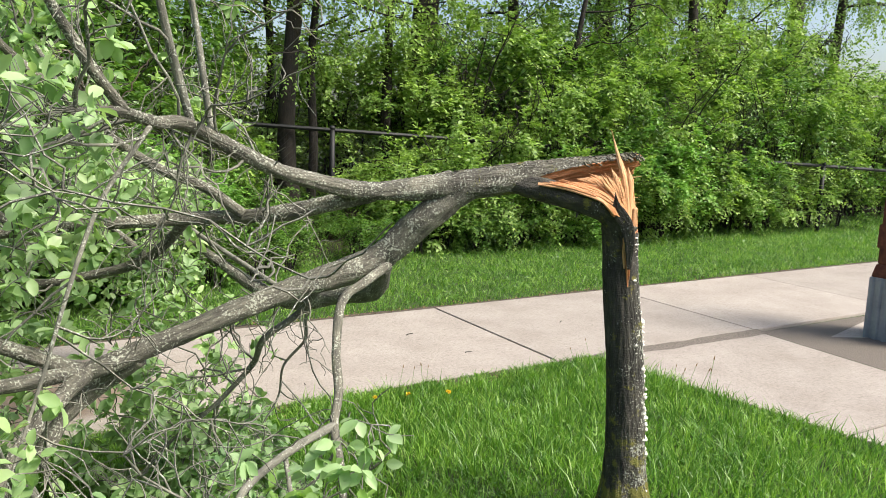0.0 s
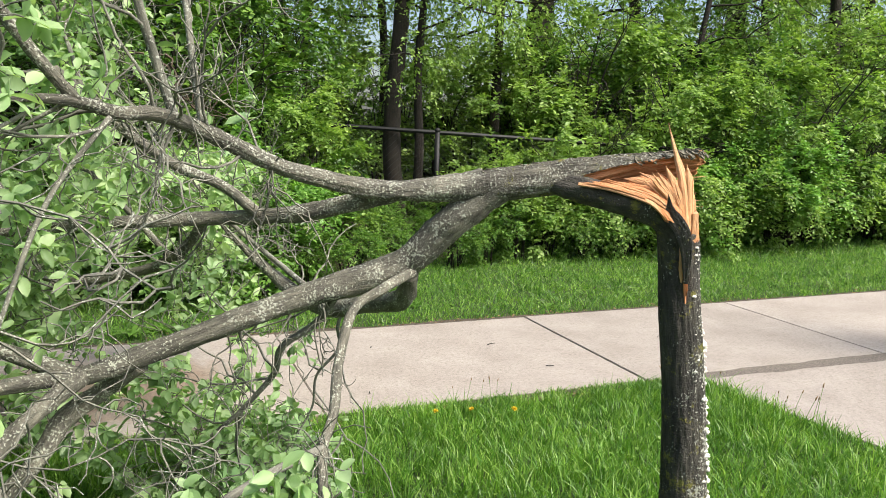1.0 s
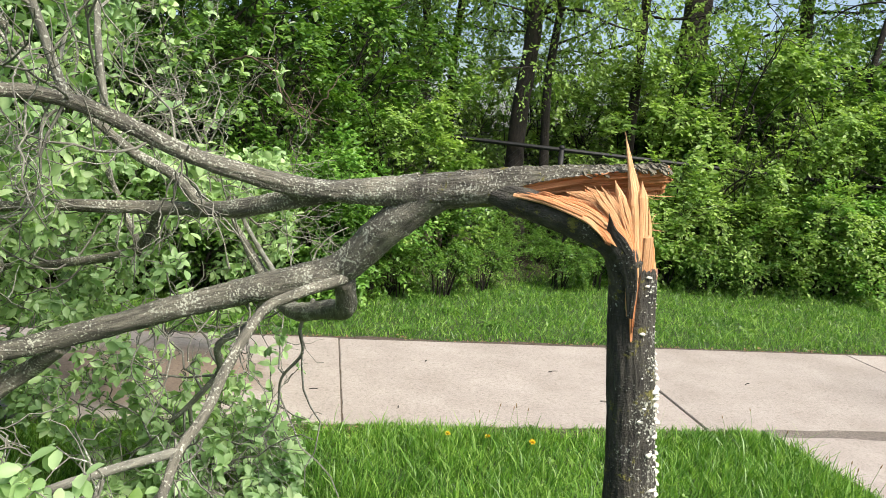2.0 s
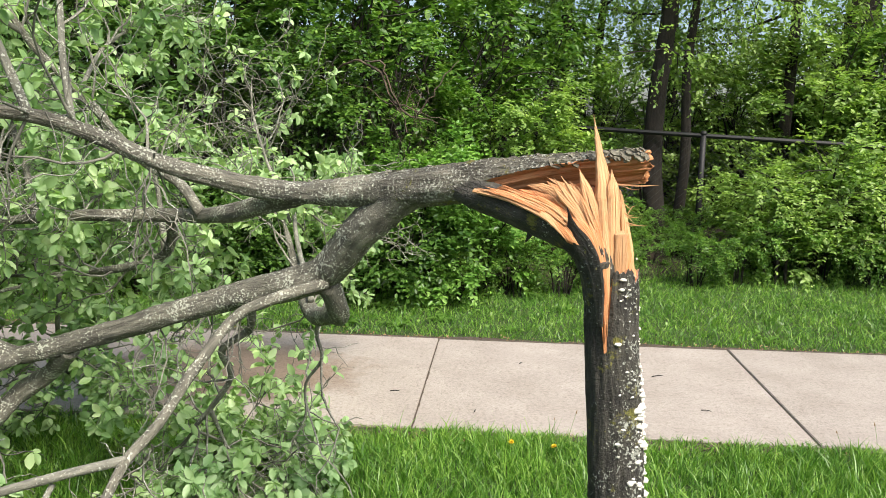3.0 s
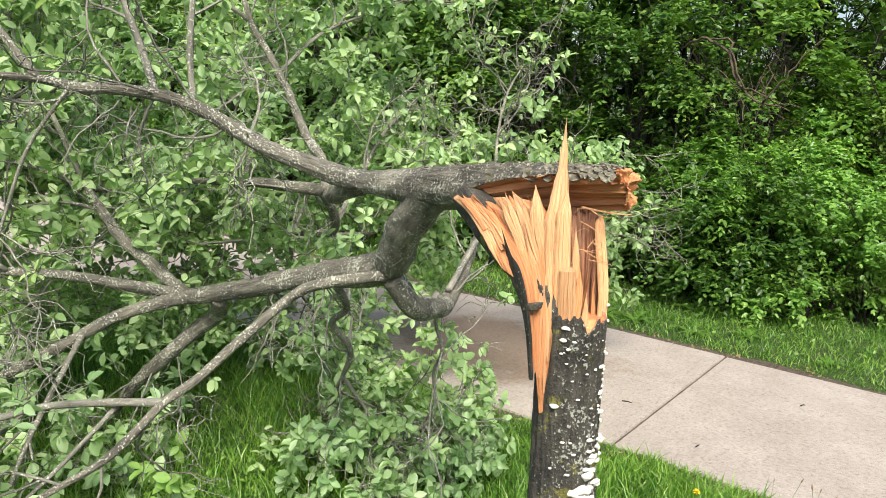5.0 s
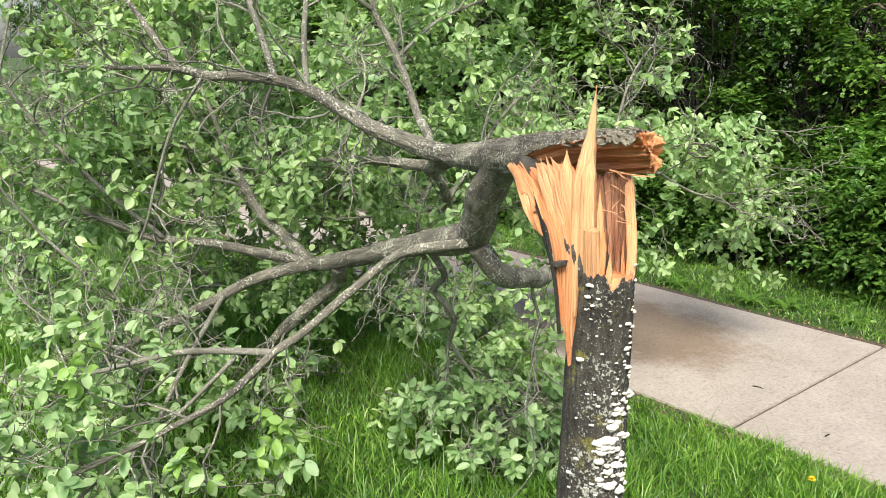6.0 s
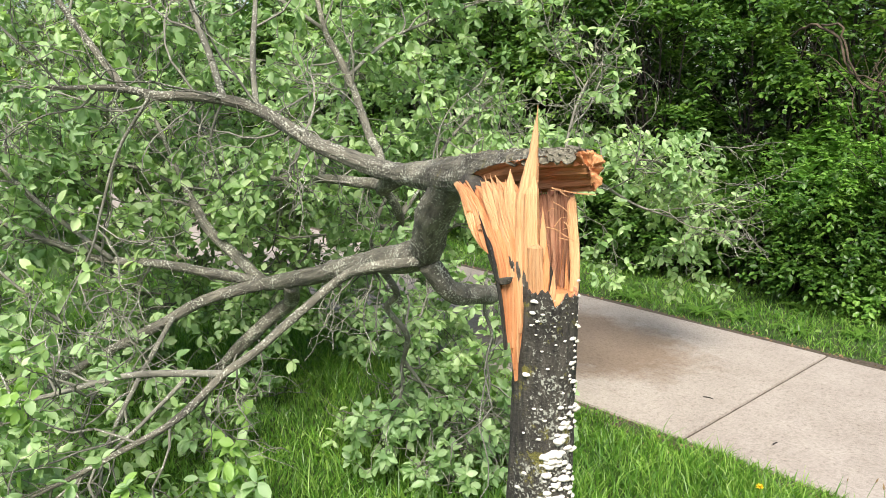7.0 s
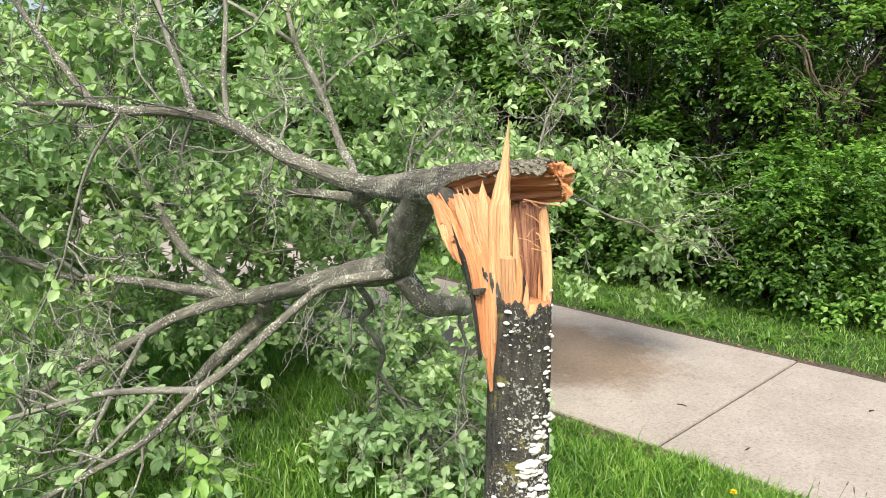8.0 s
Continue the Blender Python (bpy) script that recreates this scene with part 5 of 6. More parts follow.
def leaf_sprays(tips, ways, shoots, leaves, length, size, droop, mat, name, form):
    """Leafy shoots fanning from each tip, their leaves set along them by turns, in one mesh."""
    tips, ways = np.asarray(tips, float), np.asarray(ways, float)
    ways = ways / (np.linalg.norm(ways, axis=1)[:, None] + 1e-9)
    p0 = np.repeat(tips, shoots, axis=0) + rng.normal(0, 0.03, (len(tips) * shoots, 3))
    d = np.repeat(ways, shoots, axis=0) + rng.normal(0, 0.55, (len(p0), 3))
    d /= np.linalg.norm(d, axis=1)[:, None]
    ln = length * rng.uniform(0.5, 1.2, len(p0))
    t = np.tile((np.arange(leaves) + 0.6) / leaves, len(p0))
    p0, d, ln = (np.repeat(a, leaves, axis=0) for a in (p0, d, ln))
    n = len(p0)
    t = np.clip(t + rng.normal(0, 0.05, n), 0.05, 1)
    pos = p0 + d * (ln * t)[:, None] + np.array([0, 0, droop]) * (ln * t * t)[:, None]
    side = np.cross(d, [0, 0, 1.0])
    side /= np.linalg.norm(side, axis=1)[:, None] + 1e-9
    sign = np.where(np.arange(n) % 2 == 0, 1.0, -1.0)[:, None]
    way = d * 0.7 + side * sign * 0.75 + rng.normal(0, 0.28, (n, 3)) + np.array([0, 0, droop * 0.5])
    up = np.array([0, 0, 1.0]) + d * 0.35 + rng.normal(0, 0.32, (n, 3))
    L = rng.uniform(0.6, 1.15, n) * size * (1.1 - 0.35 * t)
    return leaf_mesh(name, pos, way, up, L, L * rng.uniform(0.5, 0.72, n), mat, form)


def shrub(label, height, radius, heads, size, mat, bare=0.04, droop=-0.35, form=None, shoots=7, leaves=9):
    """A bush of many stems with leafy shoots gathered in heads round its crown; base at the origin."""
    ob = tagged(empty("shrub", 0, 0), label, "shrub", "shrubs along the fence")
    tips, ways = [], []
    for i in range(11):
        sh = Sheaf()
        a = rng.uniform(0, 2 * math.pi)
        r = radius * rng.uniform(0.25, 0.95)
        h = height * rng.uniform(0.6, 1.0)
        b = np.array([math.cos(a) * 0.12, math.sin(a) * 0.12, -0.05])
        tip = np.array([math.cos(a) * r, math.sin(a) * r, h])
        mid = b * 0.5 + tip * 0.5 + np.array([-0.1 * math.cos(a), -0.1 * math.sin(a), 0.15 * h])
        st = spline([b, mid + rng.normal(0, 0.06, 3), tip], 0.12)
        sh.tube(st, [0.018, 0.012, 0.004], 5)
        for j in range(3, len(st)):
            if rng.uniform() < 0.7:
                q = bent(st[j], st[min(j + 1, len(st) - 1)] - st[j - 1] + rng.normal(0, 0.16, 3), rng.uniform(0.25, 0.55), 0.25, -0.03, 5)
                sh.tube(q, [0.005, 0.002], 4, 0, False)
                if q[-1][2] > bare * height:
                    tips.append(q[-1])
                    ways.append(q[-1] - q[-2])
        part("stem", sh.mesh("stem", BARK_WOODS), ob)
    tips, ways = tips[:26], ways[:26]
    for i in range(heads):
        a, e = rng.uniform(0, 2 * math.pi), rng.uniform(bare, 1) ** 0.8
        r = radius * (1 - 0.6 * abs(e - 0.4)) * rng.uniform(0.6, 1.05)
        c = np.array([math.cos(a) * r, math.sin(a) * r, height * e])
        out = np.array([math.cos(a), math.sin(a), 0.5 * (e - 0.2)])
        for _ in range(4):
            tips.append(c + rng.normal(0, 0.11, 3) * (1, 1, 0.8))
            ways.append(out + rng.normal(0, 0.3, 3))
    part("foliage", leaf_sprays(tips, ways, shoots, leaves, 0.3, size, droop, mat, "foliage", form), ob, "", "stuff")
    return ob


def wood_tree(label, height, radius, lean, mat, shoots, low=0.2):
    """A woodland tree: tapered trunk, limbs, and a crown of leafy shoots; base at the origin."""
    ob = tagged(empty("tree", 0, 0), label, "tree", "trees of the wood")
    tr = Sheaf()
    pts = [np.array([lean * max(0.0, h / height) ** 1.5 + rng.normal(0, 0.03), rng.normal(0, 0.03), h]) for h in np.linspace(-0.1, height, 7)]
    tp = spline(pts, 0.25)
    tr.tube(tp, [radius * 1.25, radius, radius * 0.85, radius * 0.6, radius * 0.2], 12, 0.1)
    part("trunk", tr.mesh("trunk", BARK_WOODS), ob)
    tips, ways = [], []
    for i in range(19):
        lm = Sheaf()
        b = tp[int(len(tp) * rng.uniform(low, 0.95))]
        a = rng.uniform(0, 2 * math.pi)
        q = bent(b, (math.cos(a), math.sin(a), rng.uniform(-0.1, 0.6)), rng.uniform(0.9, 1.9), 0.18, -0.03, 8)
        lm.tube(q, [radius * 0.32, 0.006], 6, 0, False)
        for j in range(3, 9):
            for _ in range(2):
                t = bent(q[j], rng.normal(0, 1, 3), rng.uniform(0.3, 0.6), 0.25, -0.1, 4)
                lm.tube(t, [0.006, 0.002], 4, 0, False)
                tips += [t[-1], t[2]]
                ways += [t[-1] - t[-2], t[2] - t[1] + (0, 0, -0.1)]
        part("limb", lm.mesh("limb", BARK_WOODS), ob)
    part("crown", leaf_sprays(tips, ways, shoots, 9, 0.34, 0.068, -0.5, mat, "crown", False), ob, "", "stuff")
    return ob


kinds = [
    shrub("dense green leafy shrub at the lawn's edge", 1.9, 0.85, 20, 0.068, LEAF_HEDGE),
    shrub("bright lime-green leafy shrub at the lawn's edge", 2.2, 0.9, 20, 0.07, LEAF_LIME, 0.12),
    shrub("green shrub, leaf colour darkened for shade, bare stems below", 2.6, 0.95, 20, 0.07, LEAF_SHADED, 0.1),
    shrub("loose green shrub with thin arching twigs", 2.3, 1.0, 17, 0.066, LEAF_HEDGE, 0.15, -0.6),
    shrub("low green bush at the fence foot", 1.0, 0.6, 9, 0.06, LEAF_HEDGE),
    shrub("low lime-green bush at the lawn's edge", 1.0, 0.62, 9, 0.06, LEAF_LIME),
    shrub("broad fresh-leaved shrub hanging over the grass", 1.5, 0.75, 22, 0.074, LEAF_FRESH, 0.06, -0.3),
    shrub("low green bush under the hedge, coloured darker for shade", 1.0, 0.6, 9, 0.06, LEAF_SHADED),
    shrub("green thicket shrub within the wood", 2.3, 1.0, 18, 0.085, LEAF_LIME, 0.05, -0.35, False, 6, 7),
]
# shrub kind, x, y, turn, scale
PLANT = []
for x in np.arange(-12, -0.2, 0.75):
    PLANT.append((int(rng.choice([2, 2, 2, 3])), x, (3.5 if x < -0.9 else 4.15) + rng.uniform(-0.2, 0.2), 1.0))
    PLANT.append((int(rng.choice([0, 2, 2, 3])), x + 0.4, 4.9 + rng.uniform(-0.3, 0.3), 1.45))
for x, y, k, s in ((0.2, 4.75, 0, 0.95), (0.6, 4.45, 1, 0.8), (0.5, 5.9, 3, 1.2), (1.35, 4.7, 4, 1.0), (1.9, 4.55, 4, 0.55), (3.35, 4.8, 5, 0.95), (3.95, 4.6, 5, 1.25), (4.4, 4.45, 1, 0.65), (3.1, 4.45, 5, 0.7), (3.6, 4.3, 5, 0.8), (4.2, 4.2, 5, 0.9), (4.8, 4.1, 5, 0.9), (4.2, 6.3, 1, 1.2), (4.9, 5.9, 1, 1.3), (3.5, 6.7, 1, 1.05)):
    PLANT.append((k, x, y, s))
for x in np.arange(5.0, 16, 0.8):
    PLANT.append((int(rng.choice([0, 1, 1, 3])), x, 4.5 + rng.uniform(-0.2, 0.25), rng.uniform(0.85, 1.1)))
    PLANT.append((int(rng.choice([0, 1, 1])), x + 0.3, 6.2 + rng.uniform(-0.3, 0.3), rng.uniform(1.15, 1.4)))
# low bushes in the darkened leaf colour paint the shade at the hedge foot
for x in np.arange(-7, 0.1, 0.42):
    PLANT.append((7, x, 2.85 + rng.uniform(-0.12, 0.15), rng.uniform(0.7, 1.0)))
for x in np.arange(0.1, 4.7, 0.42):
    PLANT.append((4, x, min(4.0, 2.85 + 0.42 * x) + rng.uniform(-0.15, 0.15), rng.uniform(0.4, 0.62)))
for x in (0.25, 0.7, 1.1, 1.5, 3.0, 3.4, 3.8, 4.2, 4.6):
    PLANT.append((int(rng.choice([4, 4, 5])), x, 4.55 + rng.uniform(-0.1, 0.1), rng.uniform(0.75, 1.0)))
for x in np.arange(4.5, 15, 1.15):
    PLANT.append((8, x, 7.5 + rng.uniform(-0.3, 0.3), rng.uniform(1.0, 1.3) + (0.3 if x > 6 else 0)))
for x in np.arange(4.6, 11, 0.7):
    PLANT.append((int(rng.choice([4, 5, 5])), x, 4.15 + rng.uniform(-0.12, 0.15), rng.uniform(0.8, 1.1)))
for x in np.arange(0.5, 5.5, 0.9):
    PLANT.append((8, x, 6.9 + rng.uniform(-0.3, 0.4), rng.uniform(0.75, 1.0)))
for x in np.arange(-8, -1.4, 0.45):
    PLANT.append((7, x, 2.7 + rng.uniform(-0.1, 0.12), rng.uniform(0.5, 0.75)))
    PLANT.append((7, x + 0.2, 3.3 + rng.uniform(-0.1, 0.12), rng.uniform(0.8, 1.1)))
for x in np.arange(0.8, 7.5, 2.2):
    PLANT.append((8, x, 8.3 + rng.uniform(-0.3, 0.3), rng.uniform(1.0, 1.25)))
for x in np.arange(-24, -12, 1.3):
    PLANT.append((int(rng.choice([0, 1, 2])), x, 3.9 + rng.uniform(-0.3, 0.3), 1.35))
for x in np.arange(-8, 24, 1.4):
    PLANT.append((8 if x > 1 else 2, x, 9.2 + rng.uniform(-0.5, 0.6), rng.uniform(0.95, 1.3)))
for x, y, s in ((-0.8, 3.3, 0.72), (-0.3, 3.1, 0.82), (0.2, 3.05, 0.75), (-0.45, 3.6, 0.85), (5.4, 4.2, 0.8), (6.9, 4.1, 0.9), (8.6, 4.2, 0.85)):
    PLANT.append((6, x, y, s))
# the shrubs stand apart before the two tall trunks
PLANT = [p for p in PLANT if not (3.0 < p[2] < 6.0 and abs(p[1] - 1.92 - 0.1 * (p[2] - 4.0)) < (0.72 if p[3] > 0.5 else 0.25))]
PLANT += [(4, 1.9, 4.4, 0.33), (4, 2.2, 4.7, 0.35), (4, 1.6, 4.5, 0.3), (4, 2.0, 5.2, 0.4), (4, 1.75, 5.0, 0.36), (4, 2.5, 5.1, 0.4)]
used = set()
for k, x, y, s in PLANT:
    m = pose(x, y, float(ground_z(x, y)) - 0.03, 0, 0, rng.uniform(0, 360)) @ Matrix.Scale(s * rng.uniform(0.93, 1.07), 4)
    if k in used:
        ob = copy_thing(kinds[k], m)
        ob.scale = [s * rng.uniform(0.93, 1.07)] * 3
    else:
        used.add(k)
        kinds[k].matrix_basis = m

woods = [
    wood_tree("tall brown-trunked tree in fresh leaf behind the fence", 7.5, 0.1, 0.5, LEAF_LIME, 3, 0.36),
    wood_tree("slender dark tree in fresh leaf behind the fence", 6.5, 0.06, -0.4, LEAF_LIME, 3, 0.3),
    wood_tree("thick old dark-trunked tree of the wood", 9.0, 0.22, 0.2, LEAF_HEDGE, 3, 0.38),
    wood_tree("half-bare dark tree with crooked branches", 5.0, 0.05, 0.9, LEAF_HEDGE, 1),
]
TREES = [(3, 6.5, 5.9, 0, 1.0), (0, 2.14, 5.65, 40, 1.0), (1, 2.45, 5.75, 200, 0.9), (2, 5.07, 7.7, 0, 1.0), (1, 3.75, 6.3, 90, 1.1), (2, 0.3, 7.4, 300, 0.8), (2, -1.1, 6.6, 120, 0.7), (2, -3.2, 7.5, 80, 0.9), (0, -5.8, 6.8, 10, 1.0), (0, 7.4, 8.2, 150, 1.1), (2, 10.5, 9.5, 240, 1.0), (1, 8.9, 6.9, 10, 1.2), (0, 13.5, 9.0, 33, 1.1), (1, 1.3, 8.8, 20, 1.2), (2, -8.5, 9.0, 190, 1.0), (0, 10.2, 6.6, 75, 1.0), (1, 11.8, 7.6, 140, 1.2), (0, 15.5, 7.5, 250, 1.1), (2, 17.5, 10.0, 20, 1.0), (0, -11.5, 6.5, 99, 1.0), (1, -14.0, 7.5, 10, 1.2), (1, 2.9, 8.6, 310, 1.1), (1, 1.9, 10.2, 150, 1.2), (0, 0.2, 10.5, 45, 1.1)]
used = set()
for k, x, y, turn, s in TREES:
    m = pose(x, y, float(ground_z(x, y)), 0, 0, turn)
    if k in used:
        copy_thing(woods[k], m).scale = [s] * 3
    else:
        used.add(k)
        woods[k].matrix_basis = m @ Matrix.Scale(s, 4)

# ---- floor of the wood ----
FLOOR = mat_simple("leaf_mould", [(0.3, (0.012, 0.009, 0.006)), (0.5, (0.035, 0.025, 0.015)), (0.72, (0.085, 0.06, 0.034))], 45, 1.0, 0, 0.02, None, 8)
wx, wy = np.arange(-14, 16.1, 0.3), np.arange(0, 9.1, 0.3)
V, F = [], []
for b in wy:
    for a in wx:
        y = min(4.2, 3.0 + 0.45 * max(0.0, a)) + 0.12 * noise.noise(Vector((a * 1.7, 3, 0))) + b
        V.append((a, y, float(ground_z(a, y)) + (0.016 if b > 0 else -0.01) + 0.012 * noise.noise(Vector((a * 3, y * 3, 1)))))
k = len(wx)
F = [(j * k + i, j * k + i + 1, j * k + k + i + 1, j * k + k + i) for j in range(len(wy) - 1) for i in range(k - 1)]
tagged(new("wood_floor", mesh_np("wood_floor", V, F, FLOOR)), "dark leaf mould under the trees", "soil", "", "structure")

# ---- fence ----
fence = tagged(empty("fence", 0, 5.43, 0.2), "black steel chain-link fence with a top rail among shrubs", "fence", "", "structure")


def fence_part(name, sheaf, label="", kind=""):
    ob = part(name, sheaf.mesh(name, FENCE), fence, label, kind)
    ob.matrix_parent_inverse = Matrix.Translation((0, -5.43, -0.2))
    return ob


def along(u, z):
    """A point of the fence's plane: u metres from the post, z up from its foot; the line runs in towards the path."""
    return (2.6 + u, 5.41 - 0.22 * u, z - 0.045 * u)


for u in np.arange(-7.5, 9, 2.5):
    s = Sheaf()
    s.tube([along(u, 0.05), along(u, 0.7), along(u, 1.38)], [0.034, 0.034], 12)
    post = fence_part("post", s)
    s = Sheaf()
    s.tube([along(u, 1.37), along(u, 1.39), along(u, 1.415)], [0.04, 0.038, 0.024], 12)
    part("cap", s.mesh("cap", FENCE), post)
s = Sheaf()
s.tube([along(-9, 1.36), along(0, 1.36), along(9, 1.36)], [0.027, 0.027], 10)
fence_part("rail", s)
s = Sheaf()
for i in range(-100, 100):
    u = i * 0.085
    for d in (-1, 1):
        s.tube([along(u, 0.2), along(u + d * 1.13, 1.33)], [0.0018, 0.0018], 3, 0, False)
fence_part("wire_mesh", s, "thin black diamond wire mesh", "stuff")

# ---- rusted pillar by the branching path ----
pillar = tagged(empty("pillar", 4.72, -0.66), "rusted steel pillar on a grey corrugated sheet base", "pillar")


def box_mesh(name, x0, x1, y0, y1, z0, z1, mat, bevel=0.006, top=1.0):
    bm = bmesh.new()
    bmesh.ops.create_cube(bm, size=1)
    for v in bm.verts:
        k = top if v.co.z > 0 else 1.0
        v.co = Vector(((x0 + x1) / 2 + v.co.x * (x1 - x0) * k, (y0 + y1) / 2 + v.co.y * (y1 - y0) * k, z0 if v.co.z < 0 else z1))
    bmesh.ops.bevel(bm, geom=bm.edges[:], offset=bevel, segments=2, affect="EDGES")
    me = bpy.data.meshes.new(name)
    bm.to_mesh(me)
    bm.free()
    me.materials.append(mat)
    return me


n = 36
V, F = [], []
for j in range(n * 4):
    side, t = divmod(j, n)
    t /= n
    d = 0.2 + 0.01 * (1 if (j % 6) < 3 else -1)
    e = -0.2 + 0.4 * t
    x, y = [(e, -d), (d, e), (-e, d), (-d, -e)][side]
    V += [(x, y, -0.02), (x, y, 0.46)]
m4 = n * 4
F = [(2 * j, 2 * ((j + 1) % m4), 2 * ((j + 1) % m4) + 1, 2 * j + 1) for j in range(m4)]
F.append(tuple(2 * j + 1 for j in range(m4)))
part("base", mesh_np("base", V, F, GALV, smooth=False), pillar, "grey corrugated sheet-metal base")
part("collar", box_mesh("collar", -0.2, 0.2, -0.2, 0.2, 0.46, 0.56, RUST, 0.006, 0.9), pillar)
post = part("post", box_mesh("post", -0.175, 0.175, -0.175, 0.175, 0.56, 1.78, RUST), pillar, "rusted brown steel post")
part("band", box_mesh("band", -0.188, 0.188, -0.188, 0.188, 0.68, 0.86, RUST), post)

# ---- grass ----


def grass_mesh(name, x, y, h, lean, mat, wide):
    n = len(x)
    a = rng.uniform(0, 2 * math.pi, n)
    side = np.stack([np.cos(a), np.sin(a), np.zeros(n)], 1)
    b = rng.uniform(0, 2 * math.pi, n)
    out = np.stack([np.cos(b), np.sin(b), np.zeros(n)], 1) * (rng.uniform(0.1, 1, n) * lean * h)[:, None]
    base = np.stack([x, y, ground_z(x, y) - 0.005], 1)
    w = (rng.uniform(0.6, 1.2, n) * wide)[:, None]
    up = np.array([0, 0, 1.0]) * h[:, None]
    V = np.stack([base - side * w, base + side * w, base + out * 0.4 + up * 0.6 - side * w * 0.75, base + out * 0.4 + up * 0.6 + side * w * 0.75, base + out + up * 0.95], 1)
    o = np.arange(n)[:, None] * 5
    F = np.concatenate([o + [0, 1, 3], o + [0, 3, 2], o + [2, 3, 4]])
    return mesh_np(name, V.reshape(-1, 3), F, mat)


def on_paving(x, y):
    left = 2.24 + 0.15 * np.maximum(0, -y)
    return ((y > 0.0) & (y < 1.6)) | ((x > left) & (y < 0.0))


n = 330000
x, y = rng.uniform(-5.2, 4.6, n), -6.0 * rng.uniform(0, 1, n) ** 1.5 + 0.02
keep = ~on_paving(x, y) & (rng.uniform(0, 1, n) < np.clip((5.2 - np.abs(x)) / 2.2, 0, 1) * np.clip((6.0 + y) / 2.2, 0, 1))
x, y = x[keep], y[keep]
h = rng.gamma(4.5, 0.0105, len(x)) + 0.016
h *= np.clip(0.45 - y / 0.35, 0.5, 1)
h *= 1 + 0.45 * np.array([noise.noise(Vector((a * 1.3, b * 1.3, 0))) + 1.1 * noise.noise(Vector((a * 7, b * 7, 4))) for a, b in zip(x, y)])
h = np.maximum(h, 0.012)
tagged(new("grass", grass_mesh("grass", x, y, h, 1.15, GRASS, 0.003)), "lush uneven green grass of the lawn", "grass", "", "stuff")
n = 150000
x, y = rng.uniform(-5, 14, n), 1.6 + 2.9 * rng.uniform(0, 1, n)
y += 0.05 * np.sin(x * 3.1) + rng.normal(0, 0.02, n)
keep = y > 1.685 + 0.05 * np.array([noise.noise(Vector((a * 2.3, 5, 0))) for a in x])
x, y = x[keep], y[keep]
h = rng.gamma(4, 0.0085, len(x)) + 0.01
h *= 1 + 0.6 * np.array([noise.noise(Vector((a * 5, b * 5, 9))) for a, b in zip(x, y)])
h *= np.clip((y - 1.55) / 0.25, 0.35, 1)
tagged(new("grass", grass_mesh("grass", x, y, h, 1.5, GRASS, 0.0034)), "mown grass strip between path and shrubs", "grass", "", "stuff")


# ---- small growth and litter ----
n = 17000
x, y = rng.uniform(-3, 3, n), -3.6 * rng.uniform(0, 1, n) ** 0.9 - 0.03
patch = np.array([noise.noise(Vector((a * 1.7 + 9, b * 1.7, 0))) for a, b in zip(x, y)])
keep = ~on_paving(x, y) & (patch + rng.normal(0, 0.15, n) > 0.0)
x, y = x[keep], y[keep]
n = len(x)
cl = np.stack([x, y, ground_z(x, y) + rng.uniform(0.01, 0.05, n)], 1)
L = rng.uniform(0.012, 0.024, n)
tagged(new("clover", leaf_mesh("clover", cl, rng.normal(0, 1, (n, 3)) * (1, 1, 0.3), rng.normal(0, 0.3, (n, 3)) + (0, 0, 1), L, L * 0.9, LEAF_HEDGE, None)), "small clover leaves scattered through the lawn", "clover", "", "stuff")
n = 6000
x, y = rng.uniform(-4, 8, n), rng.uniform(1.7, 4.2, n)
cl = np.stack([x, y, ground_z(x, y) + rng.uniform(0.02, 0.07, n)], 1)
L = rng.uniform(0.014, 0.036, n)
tagged(new("clover", leaf_mesh("clover", cl, rng.normal(0, 1, (n, 3)) * (1, 1, 0.4), rng.normal(0, 0.4, (n, 3)) + (0, 0, 1), L, L * 0.7, LEAF_HEDGE, None)), "low broad-leaved weeds among the far grass", "weed", "", "stuff")
n = 1500
edge = rng.choice([0, 1], n)
x = rng.uniform(-4, 7, n)
y = np.where(edge == 0, -0.02 - np.abs(rng.normal(0, 0.07, n)), 1.62 + np.abs(rng.normal(0, 0.06, n)))
keep = ~((x > 2.2) & (y < 0))
x, y = x[keep], y[keep]
n = len(x)
cl = np.stack([x, y, ground_z(x, y) + rng.uniform(0.006, 0.025, n)], 1)
L = rng.uniform(0.012, 0.03, n)
tagged(new("litter", leaf_mesh("litter", cl, rng.normal(0, 1, (n, 3)) * (1, 1, 0.25), rng.normal(0, 0.4, (n, 3)) + (0, 0, 1), L, L * 0.5, LITTER, False)), "dry brown leaf litter along the path edges", "litter", "", "stuff")


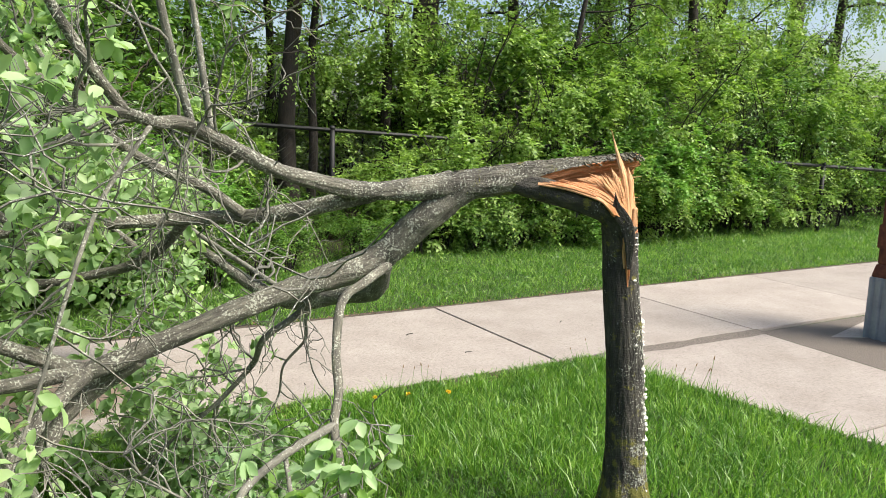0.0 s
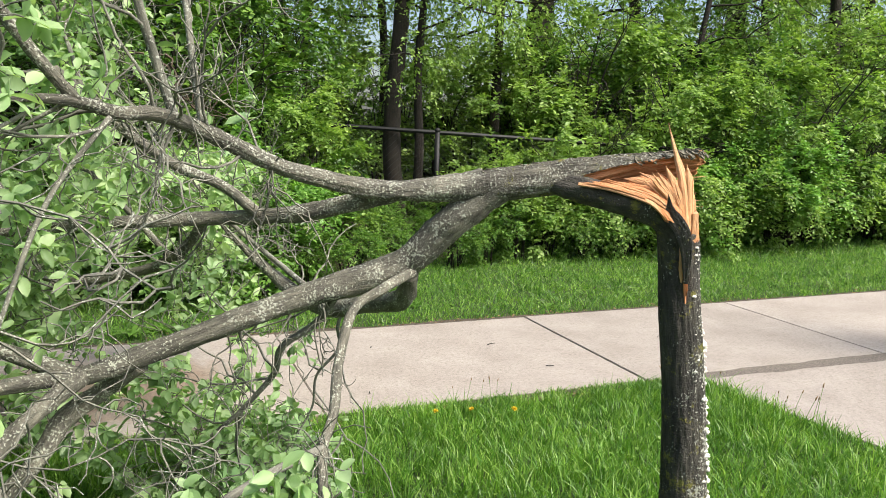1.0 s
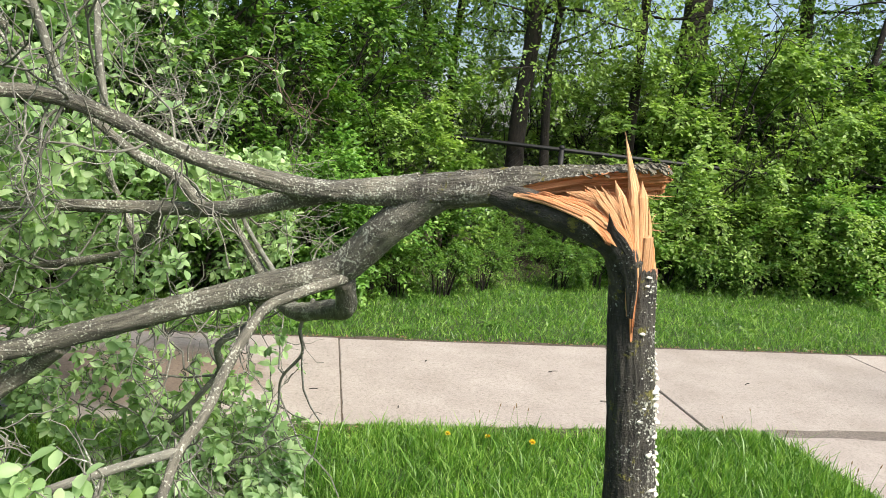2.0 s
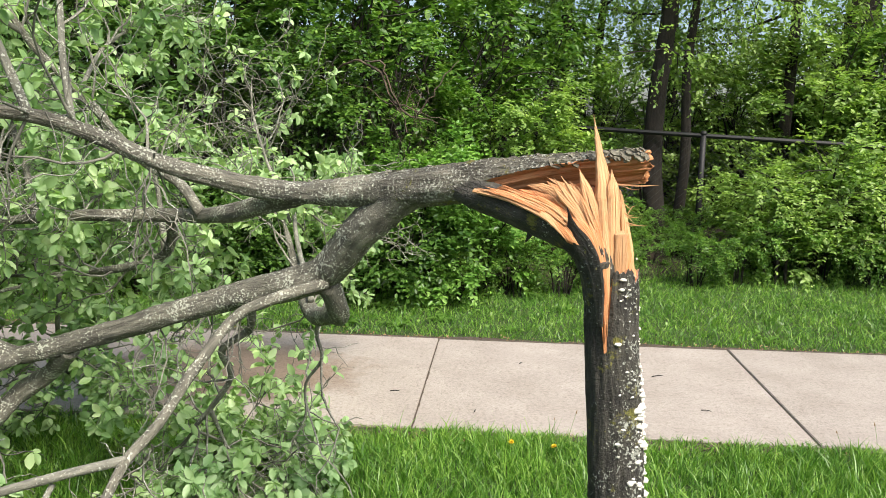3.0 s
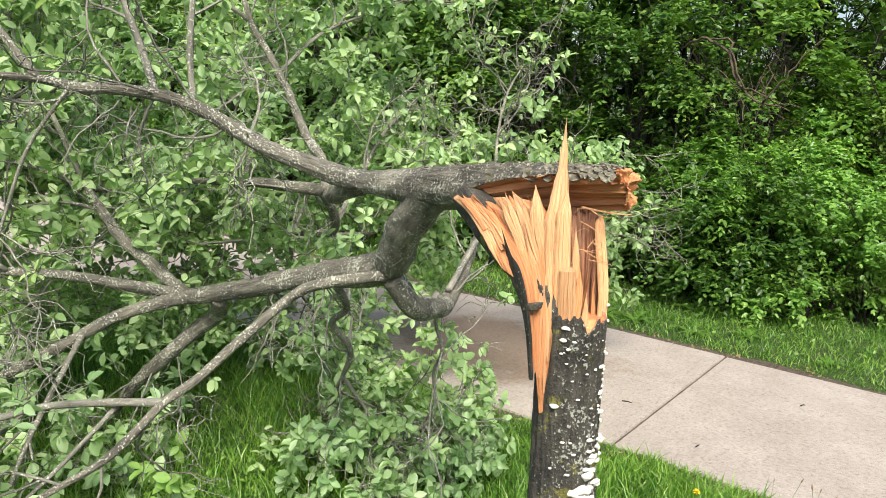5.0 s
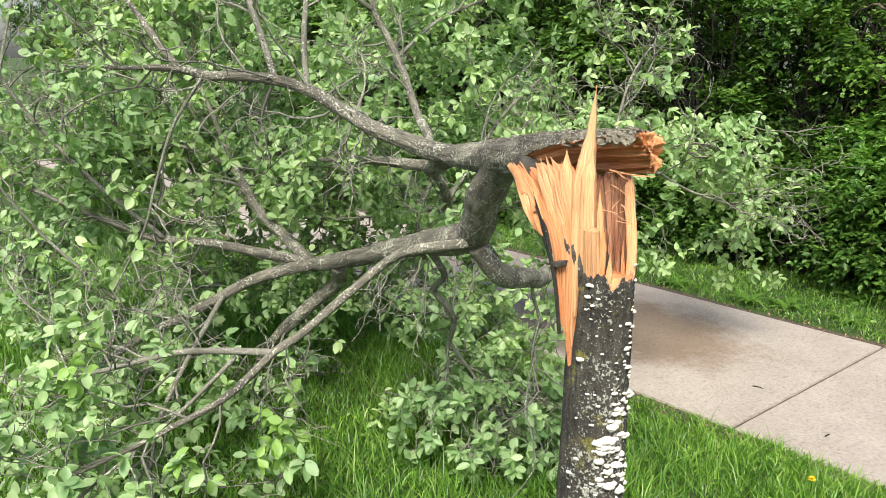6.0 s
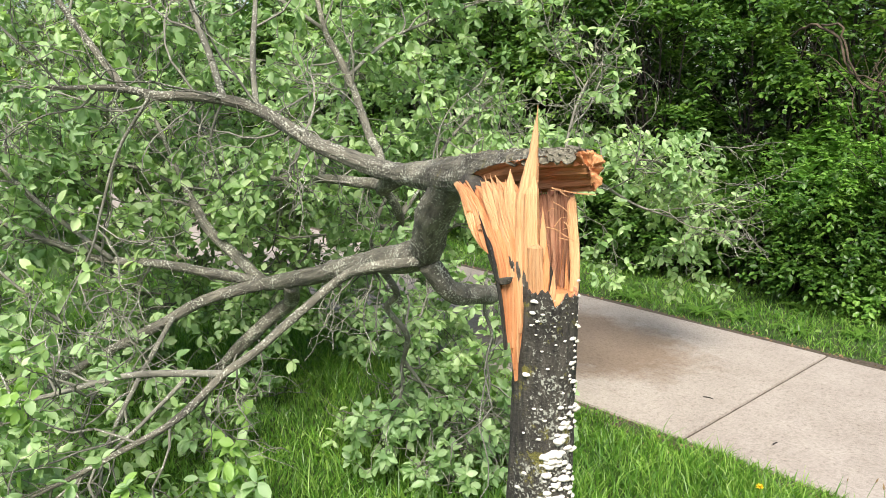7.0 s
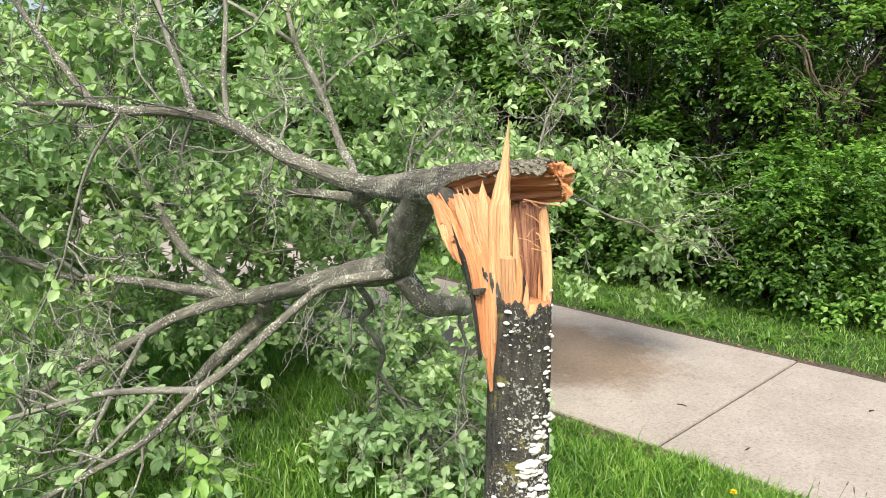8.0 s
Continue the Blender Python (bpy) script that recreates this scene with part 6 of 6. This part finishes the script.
def rosette(size, count):
    """A flat whorl of long toothed leaves; base at the origin."""
    ob = tagged(empty("weed", 0, 0), "leafy green weed at the edge of the path", "weed", "weeds by the path")
    for i in range(count):
        a = 2 * math.pi * i / count + rng.uniform(-0.2, 0.2)
        k = 7
        V, F = [], []
        Ln = size * rng.uniform(0.7, 1.1)
        rise = rng.uniform(0.4, 1.0)
        for j in range(k + 1):
            t = j / k
            r = Ln * t
            h = Ln * (rise * t - 0.75 * rise * t * t)
            w = Ln * 0.13 * math.sin(math.pi * min(1, t * 0.9 + 0.06)) * (1 if j % 2 else 0.65)
            c, sn = math.cos(a), math.sin(a)
            V += [(r * c - w * sn, r * sn + w * c, h + 0.15 * w), (r * c, r * sn, h), (r * c + w * sn, r * sn - w * c, h + 0.15 * w)]
        for j in range(k):
            q = 3 * j
            F += [(q, q + 1, q + 4, q + 3), (q + 1, q + 2, q + 5, q + 4)]
        part("leaf", mesh_np("leaf", V, F, LEAF_HEDGE), ob)
    return ob


weed = rosette(0.16, 10)
weed.location = (-0.92, 1.82, 0.0)
for x, y, k in ((-0.74, 1.95, 1.1), (-0.33, 1.95, 1.0), (-0.03, 2.15, 0.9), (0.5, 1.95, 0.7), (1.2, 2.2, 0.8), (2.3, 1.9, 0.7), (-1.5, 1.85, 1.0), (3.2, 2.1, 0.8), (0.95, 2.6, 0.9), (-0.5, 2.5, 1.2)):
    w = copy_thing(weed, pose(x, y, float(ground_z(x, y)), 0, 0, rng.uniform(0, 360)))
    w.scale = [k] * 3


def dandelion():
    """A yellow flower head on a thin hollow stalk; base at the origin."""
    ob = tagged(empty("dandelion", 0, 0), "yellow dandelion flower standing in the grass", "flower", "dandelions in the lawn")
    st = Sheaf()
    st.tube(spline([(0, 0, -0.01), (0.006, 0.002, 0.04), (0.01, 0.004, 0.085)], 0.01), [0.002, 0.0016], 6)
    part("stalk", st.mesh("stalk", LEAF_LIME), ob)
    n = 70
    a = rng.uniform(0, 2 * math.pi, n)
    e = rng.uniform(0.05, 1.1, n)
    way = np.stack([np.cos(a) * np.cos(e), np.sin(a) * np.cos(e), np.sin(e)], 1)
    part("flower_head", leaf_mesh("flower_head", np.tile([0.01, 0.004, 0.085], (n, 1)), way, np.tile([0, 0, 1.0], (n, 1)) + rng.normal(0, 0.2, (n, 3)), np.full(n, 0.016), np.full(n, 0.005), YELLOW, False), ob, "dense round head of yellow petals")
    return ob


first = dandelion()
first.location = (0.47, -0.3, float(ground_z(0.47, -0.3)))
for x, y, k in ((0.7, -0.31, 1.0), (0.84, -0.4, 1.1), (-0.75, -0.6, 0.9)):
    d = copy_thing(first, pose(x, y, float(ground_z(x, y)), rng.uniform(-15, 15), rng.uniform(-15, 15), rng.uniform(0, 360)))
    d.scale = [k] * 3


def seed_stalk():
    """A thin ribwort stalk with a brown seed head; base at the origin."""
    ob = tagged(empty("seed_stalk", 0, 0), "thin stalk with a brown seed head at the lawn edge", "grass stalk", "seed stalks at the corner")
    st = Sheaf()
    st.tube(spline([(0, 0, -0.01), (0.012, 0.0, 0.09), (0.035, 0.006, 0.19)], 0.02), [0.0016, 0.001], 5)
    part("stalk", st.mesh("stalk", LEAF_HEDGE), ob)
    hd = Sheaf()
    hd.tube([(0.034, 0.006, 0.185), (0.037, 0.0065, 0.196), (0.041, 0.007, 0.212)], [0.002, 0.0045, 0.001], 7)
    part("seed_head", hd.mesh("seed_head", LITTER), ob)
    return ob


stalk = seed_stalk()
stalk.location = (2.36, -0.85, 0.0)
for i in range(16):
    x = rng.uniform(0.6, 2.3) if i < 7 else 2.2 + rng.uniform(0, 0.12)
    y = -rng.uniform(0.02, 0.12) if i < 7 else -rng.uniform(0.15, 1.3)
    x = x if i < 7 else 2.2 + 0.15 * -y + rng.uniform(-0.12, 0.02)
    copy_thing(stalk, pose(x, y, float(ground_z(x, y)), rng.uniform(-12, 12), rng.uniform(-12, 12), rng.uniform(0, 360))).scale = [rng.uniform(0.5, 1.0)] * 3

# dead twigs caught in the hedge
dead = tagged(empty("dead_branch", 0, 0), "tangled dead brown branch hanging in the hedge", "branch")
for i in range(26):
    st = np.array([-0.36, 2.95, 1.6]) + rng.normal(0, 0.13, 3)
    sh = Sheaf()
    sh.tube(bent(st, rng.normal(0, 1, 3) + (0, 0, -0.3), rng.uniform(0.2, 0.5), 0.22, -0.03, 7), [rng.uniform(0.002, 0.006), 0.0012], 5, 0, False)
    part("twig", sh.mesh("twig", BARK_DEAD), dead)

for pts, r in (
    ([(-1.05, 3.1, 1.88), (-0.88, 2.95, 1.93), (-0.74, 2.88, 1.94), (-0.59, 2.85, 1.8), (-0.5, 2.84, 1.61), (-0.32, 2.85, 1.5), (-0.14, 2.9, 1.45)], [0.006, 0.009, 0.011, 0.01, 0.008, 0.004]),
    ([(-0.74, 2.88, 1.94), (-0.58, 2.83, 1.91), (-0.53, 2.82, 1.76), (-0.45, 2.83, 1.6), (-0.35, 2.85, 1.56), (-0.07, 2.9, 1.48)], [0.008, 0.008, 0.007, 0.005, 0.003]),
    ([(-0.32, 2.85, 1.5), (-0.2, 2.82, 1.62), (-0.1, 2.84, 1.8), (0.02, 2.9, 1.95)], [0.007, 0.006, 0.003]),
):
    sh = Sheaf()
    line = spline(pts, 0.05)
    line[1:-1] += rng.normal(0, 0.009, (len(line) - 2, 3))
    sh.tube(line, r, 8, 0.25)
    part("limb", sh.mesh("limb", BARK_DEAD), dead, "crooked bare limb")

# bits of twig lying on the path
for i, (x, y, a, ln) in enumerate(((1.35, 0.95, 20, 0.07), (1.5, 0.4, -15, 0.05), (0.55, 1.1, 60, 0.03), (-0.15, 0.5, 10, 0.05), (0.3, 0.25, 80, 0.03), (2.6, 0.8, 35, 0.05))):
    sh = Sheaf()
    dx, dy = math.cos(math.radians(a)) * ln / 2, math.sin(math.radians(a)) * ln / 2
    sh.tube(spline([(x - dx, y - dy, 0.005), (x, y + 0.006, 0.006), (x + dx, y + dy, 0.005)], 0.01), [0.003, 0.002], 6)
    tagged(new("twig", sh.mesh("twig", BARK_WOODS)), "short dark twig lying on the concrete path", "twig", "twigs on the path")
